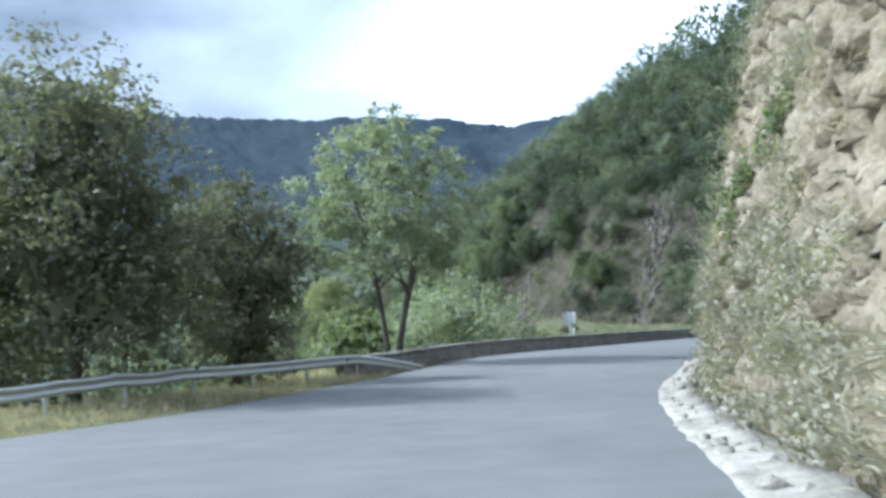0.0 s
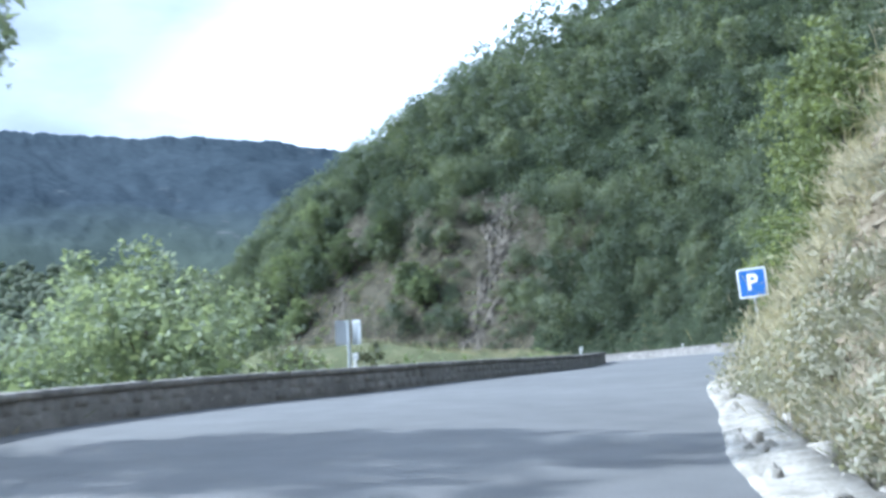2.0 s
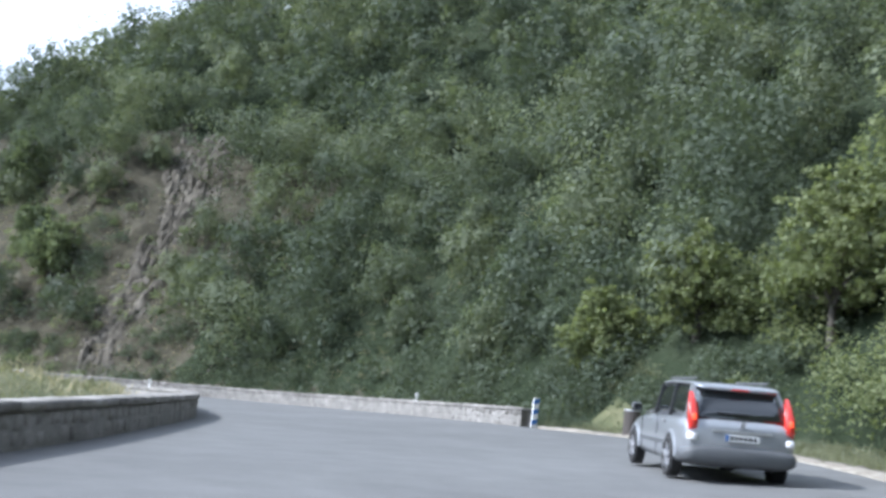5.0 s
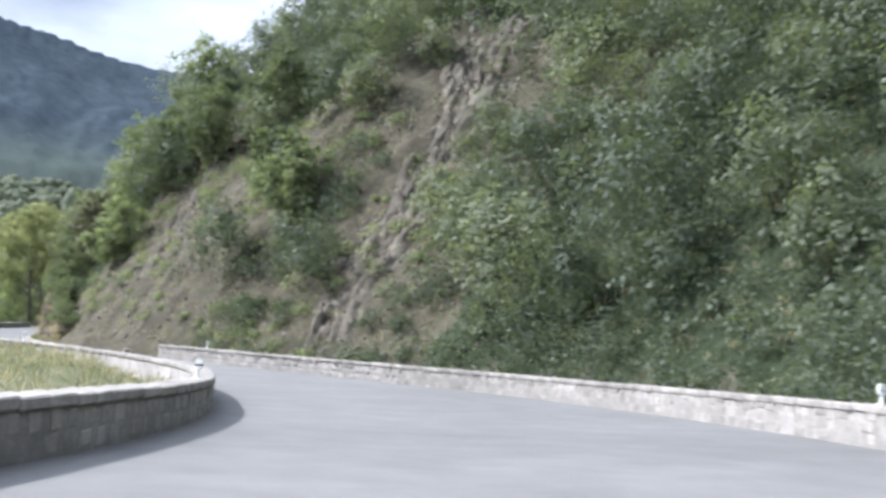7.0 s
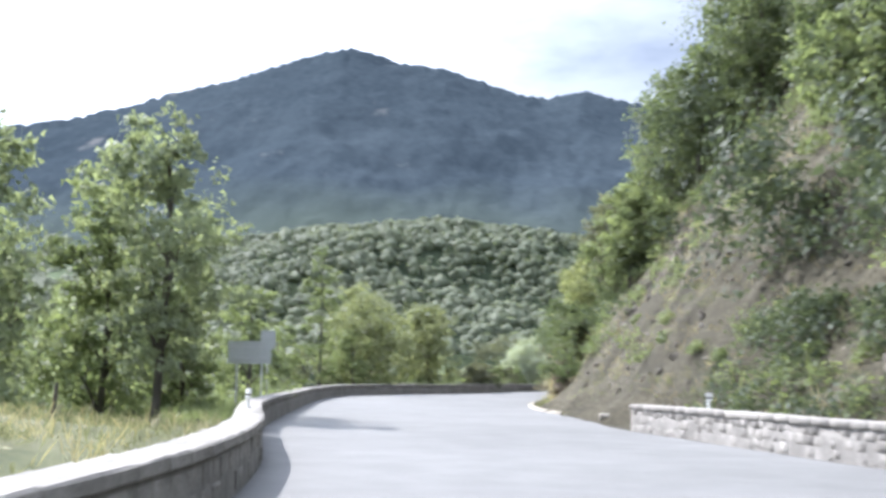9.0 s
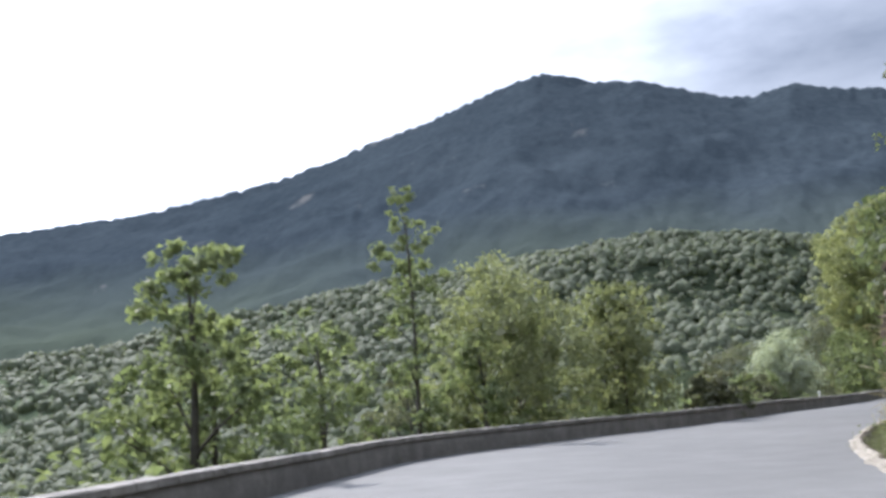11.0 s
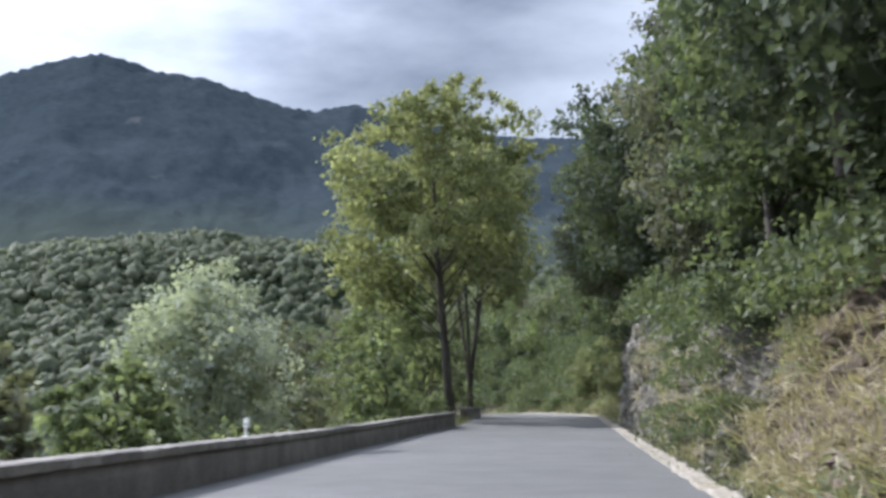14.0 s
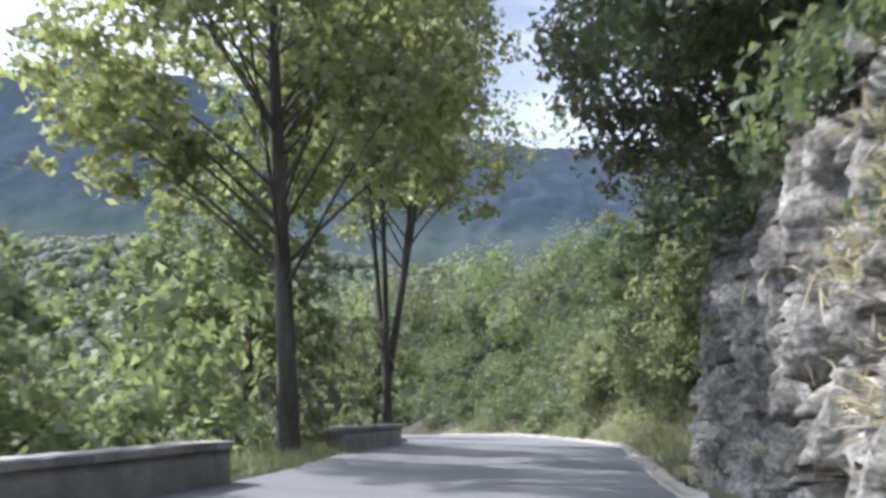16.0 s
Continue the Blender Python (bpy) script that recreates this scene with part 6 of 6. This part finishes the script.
def parked_car(x, y, turn):
    z = float(road_z(x, y))
    ob = thing("car", "silver estate car parked in the lay-by with lit brake lamps", "car", at=pose(x, y, z, 0, 0, turn))
    body = part("body", loft("body", [(-2.24, 0.70, 0.46, 0.84), (-2.20, 0.80, 0.38, 0.93), (-2.05, 0.865, 0.28, 0.99), (-1.5, 0.89, 0.21, 1.0), (-0.5, 0.895, 0.2, 0.98), (0.6, 0.895, 0.2, 0.97),
                                 (1.1, 0.885, 0.21, 0.95), (1.6, 0.86, 0.22, 0.88), (2.0, 0.80, 0.25, 0.76), (2.2, 0.66, 0.34, 0.62)], CAR_PAINT, 5), ob, "silver metallic bodywork")
    part("glasshouse", loft("glasshouse", [(-2.12, 0.73, 0.93, 1.02), (-2.02, 0.745, 0.93, 1.24), (-1.88, 0.75, 0.93, 1.44), (-1.6, 0.755, 0.93, 1.5), (-0.3, 0.765, 0.93, 1.53), (0.3, 0.765, 0.93, 1.49),
                            (0.8, 0.765, 0.93, 1.28), (1.3, 0.76, 0.93, 1.0)], GLASS_DARK, 6, 0.16), ob, "dark tinted windows")
    roof = part("roof", loft("roof", [(-2.02, 0.60, 1.40, 1.455), (-1.85, 0.645, 1.42, 1.50), (-1.5, 0.66, 1.45, 1.53), (-0.3, 0.67, 1.47, 1.555), (0.2, 0.66, 1.45, 1.53), (0.42, 0.62, 1.43, 1.48)], CAR_PAINT, 4), ob)
    part("spoiler_lamp", box("spoiler_lamp", (0.26, 0.03, 0.03), LAMP_RED, 0.006, (0, -2.035, 1.425)), roof, "dark red high brake lamp")
    for s in (-1, 1):
        part("roof_rail", box("roof_rail", (0.035, 1.7, 0.035), BUMPER, 0.01, (s * 0.56, -0.75, 1.575)), roof)
        # pillars lean in with the glass
        for y0, y1, w in ((-1.98, -1.72, 0.20), (-0.72, -0.70, 0.07), (0.32, 0.30, 0.06)):
            bm = bmesh.new()
            q = [(s * 0.775, y0 - w / 2, 0.95), (s * 0.775, y0 + w, 0.95), (s * 0.668, y1 + w * 0.6, 1.47), (s * 0.668, y1 - w * 0.4, 1.47)]
            vs = [bm.verts.new(k) for k in q]
            bm.faces.new(vs)
            ext = bmesh.ops.extrude_face_region(bm, geom=bm.faces[:])
            for k in ext["geom"]:
                if isinstance(k, bmesh.types.BMVert):
                    k.co.x -= s * 0.05
            part("pillar", bm_mesh("pillar", bm, CAR_PAINT if w > 0.1 else BLACK), ob)
        lamp = part("tail_lamp", loft("tail_lamp", [(-2.235, 0.05, 0.80, 0.98), (-2.20, 0.075, 0.76, 1.06), (-2.10, 0.07, 0.78, 1.22), (-1.98, 0.045, 0.90, 1.36)], LAMP_RED, 4), ob, "red tail lamp cluster", pose(s * 0.74, 0, 0))
        part("brake_bulb", loft("brake_bulb", [(-2.25, 0.03, 0.93, 1.02), (-2.16, 0.05, 0.91, 1.04)], BRAKE, 3), lamp, "glowing brake lamp")
        part("reverse_lens", loft("reverse_lens", [(-2.255, 0.06, 0.62, 0.73), (-2.15, 0.09, 0.60, 0.75)], LAMP_CLEAR, 4), lamp, "clear lens")
        mir = part("mirror", loft("mirror", [(0.78, 0.06, 0.97, 1.08), (0.84, 0.10, 0.95, 1.11), (0.92, 0.07, 0.97, 1.08)], BUMPER, 3), ob, "", pose(s * 0.98, 0, 0))
        part("mirror_glass", box("mirror_glass", (0.15, 0.01, 0.11), GLASS_DARK, 0.003, (0, 0.777, 1.03)), mir)
        for yy in (-0.95, 0.05):
            part("door_handle", box("door_handle", (0.03, 0.17, 0.03), RIM, 0.008, (s * 0.9, yy, 0.86)), ob, "chrome door handle")
        part("rub_strip", box("rub_strip", (0.02, 1.9, 0.06), BUMPER, 0.006, (s * 0.893, -0.1, 0.52)), ob, "dark rubbing strip")
        for yy in (-0.45, 0.75):
            part("door_gap", box("door_gap", (0.008, 0.012, 0.66), BLACK, 0.001, (s * 0.894, yy, 0.62)), ob)
    part("rear_bumper", loft("rear_bumper", [(-2.30, 0.74, 0.34, 0.50), (-2.26, 0.84, 0.28, 0.57), (-2.0, 0.895, 0.24, 0.56), (-1.75, 0.893, 0.24, 0.42)], BUMPER, 4), ob, "dark grey plastic bumper")
    part("tailgate_trim", box("tailgate_trim", (0.92, 0.03, 0.035), RIM, 0.006, (0, -2.245, 0.79)), ob, "chrome tailgate trim")
    npl = part("number_plate", plate("number_plate", 0.52, 0.11, 0.012, WHITE, (0, -2.275, 0.70), 0.01), ob, "white plate with illegible bars")
    part("plate_band", box("plate_band", (0.045, 0.006, 0.1), BLUE, 0.001, (-0.235, -2.278, 0.70)), npl)
    for k in range(6):
        part("bar", box("bar", (0.045, 0.004, 0.06), BLACK, 0.001, (-0.16 + k * 0.07, -2.278, 0.70)), npl)
    part("badge", box("badge", (0.07, 0.015, 0.09), RIM, 0.02, (0, -2.25, 0.90)), ob)
    part("wiper", box("wiper", (0.5, 0.02, 0.02), BLACK, 0.004, (-0.12, -2.125, 1.06)), ob)
    tyre, disc, rim = wheel_meshes()
    for s in (-1, 1):
        for yy in (-1.36, 1.33):
            bm = bmesh.new()
            n = 20
            prof = []
            for k in range(n + 1):
                a = math.pi * k / n
                prof.append([bm.verts.new((s * o, yy + r * math.cos(a), 0.33 + r * math.sin(a))) for r, o in ((0.335, 0.80), (0.345, 0.905), (0.39, 0.905), (0.41, 0.885))])
            for k in range(n):
                for q in range(3):
                    bm.faces.new((prof[k][q], prof[k][q + 1], prof[k + 1][q + 1], prof[k + 1][q]))
            part("wheel_arch", bm_mesh("wheel_arch", bm, CAR_PAINT, smooth=True), ob)
            bm = bmesh.new()
            bmesh.ops.create_cone(bm, cap_ends=True, segments=28, radius1=0.345, radius2=0.345, depth=0.02, matrix=Matrix.Translation((s * 0.893, yy, 0.34)) @ Matrix.Rotation(radians(90), 4, "Y"))
            part("wheel_well", bm_mesh("wheel_well", bm, BLACK), ob)
            wh = part("wheel", tyre, ob, "black tyre on a silver alloy wheel", pose(s * 0.83, yy, 0.32))
            part("hub_disc", disc, wh, at=pose(s * 0.02, 0, 0))
            part("rim", rim, wh, "five-spoke alloy rim", pose(s * 0.035, 0, 0))
    return ob


# the rear left wheel stands where the tracks of the lay-by begin
TURN = -19.0
off = Matrix.Rotation(radians(TURN), 4, "Z") @ Vector((-0.83, -1.36, 0))
parked_car(31.45 - off.x, 86.5 - off.y, TURN)

# ---- wall stones, last ----
STONES.sort(key=lambda q: q[3])
taken, rest = {}, {}
for wall, me, m, _ in STONES:
    if taken.get(wall, 0) < 300:
        taken[wall] = taken.get(wall, 0) + 1
        part("stone", me, wall, at=m)
    else:
        rest.setdefault(wall, []).append((me, m))
for wall, items in rest.items():
    out = []
    for me, m in items:
        v, t = mesh_arrays(me)
        mm = np.array(m)
        out.append((v @ mm[:3, :3].T + mm[:3, 3], t))
    v, f = join(out)
    tagged(part("further_stones", mesh_of("further_stones", v, f, STONE_REST), wall), "further coping and face stones", kind="stuff")
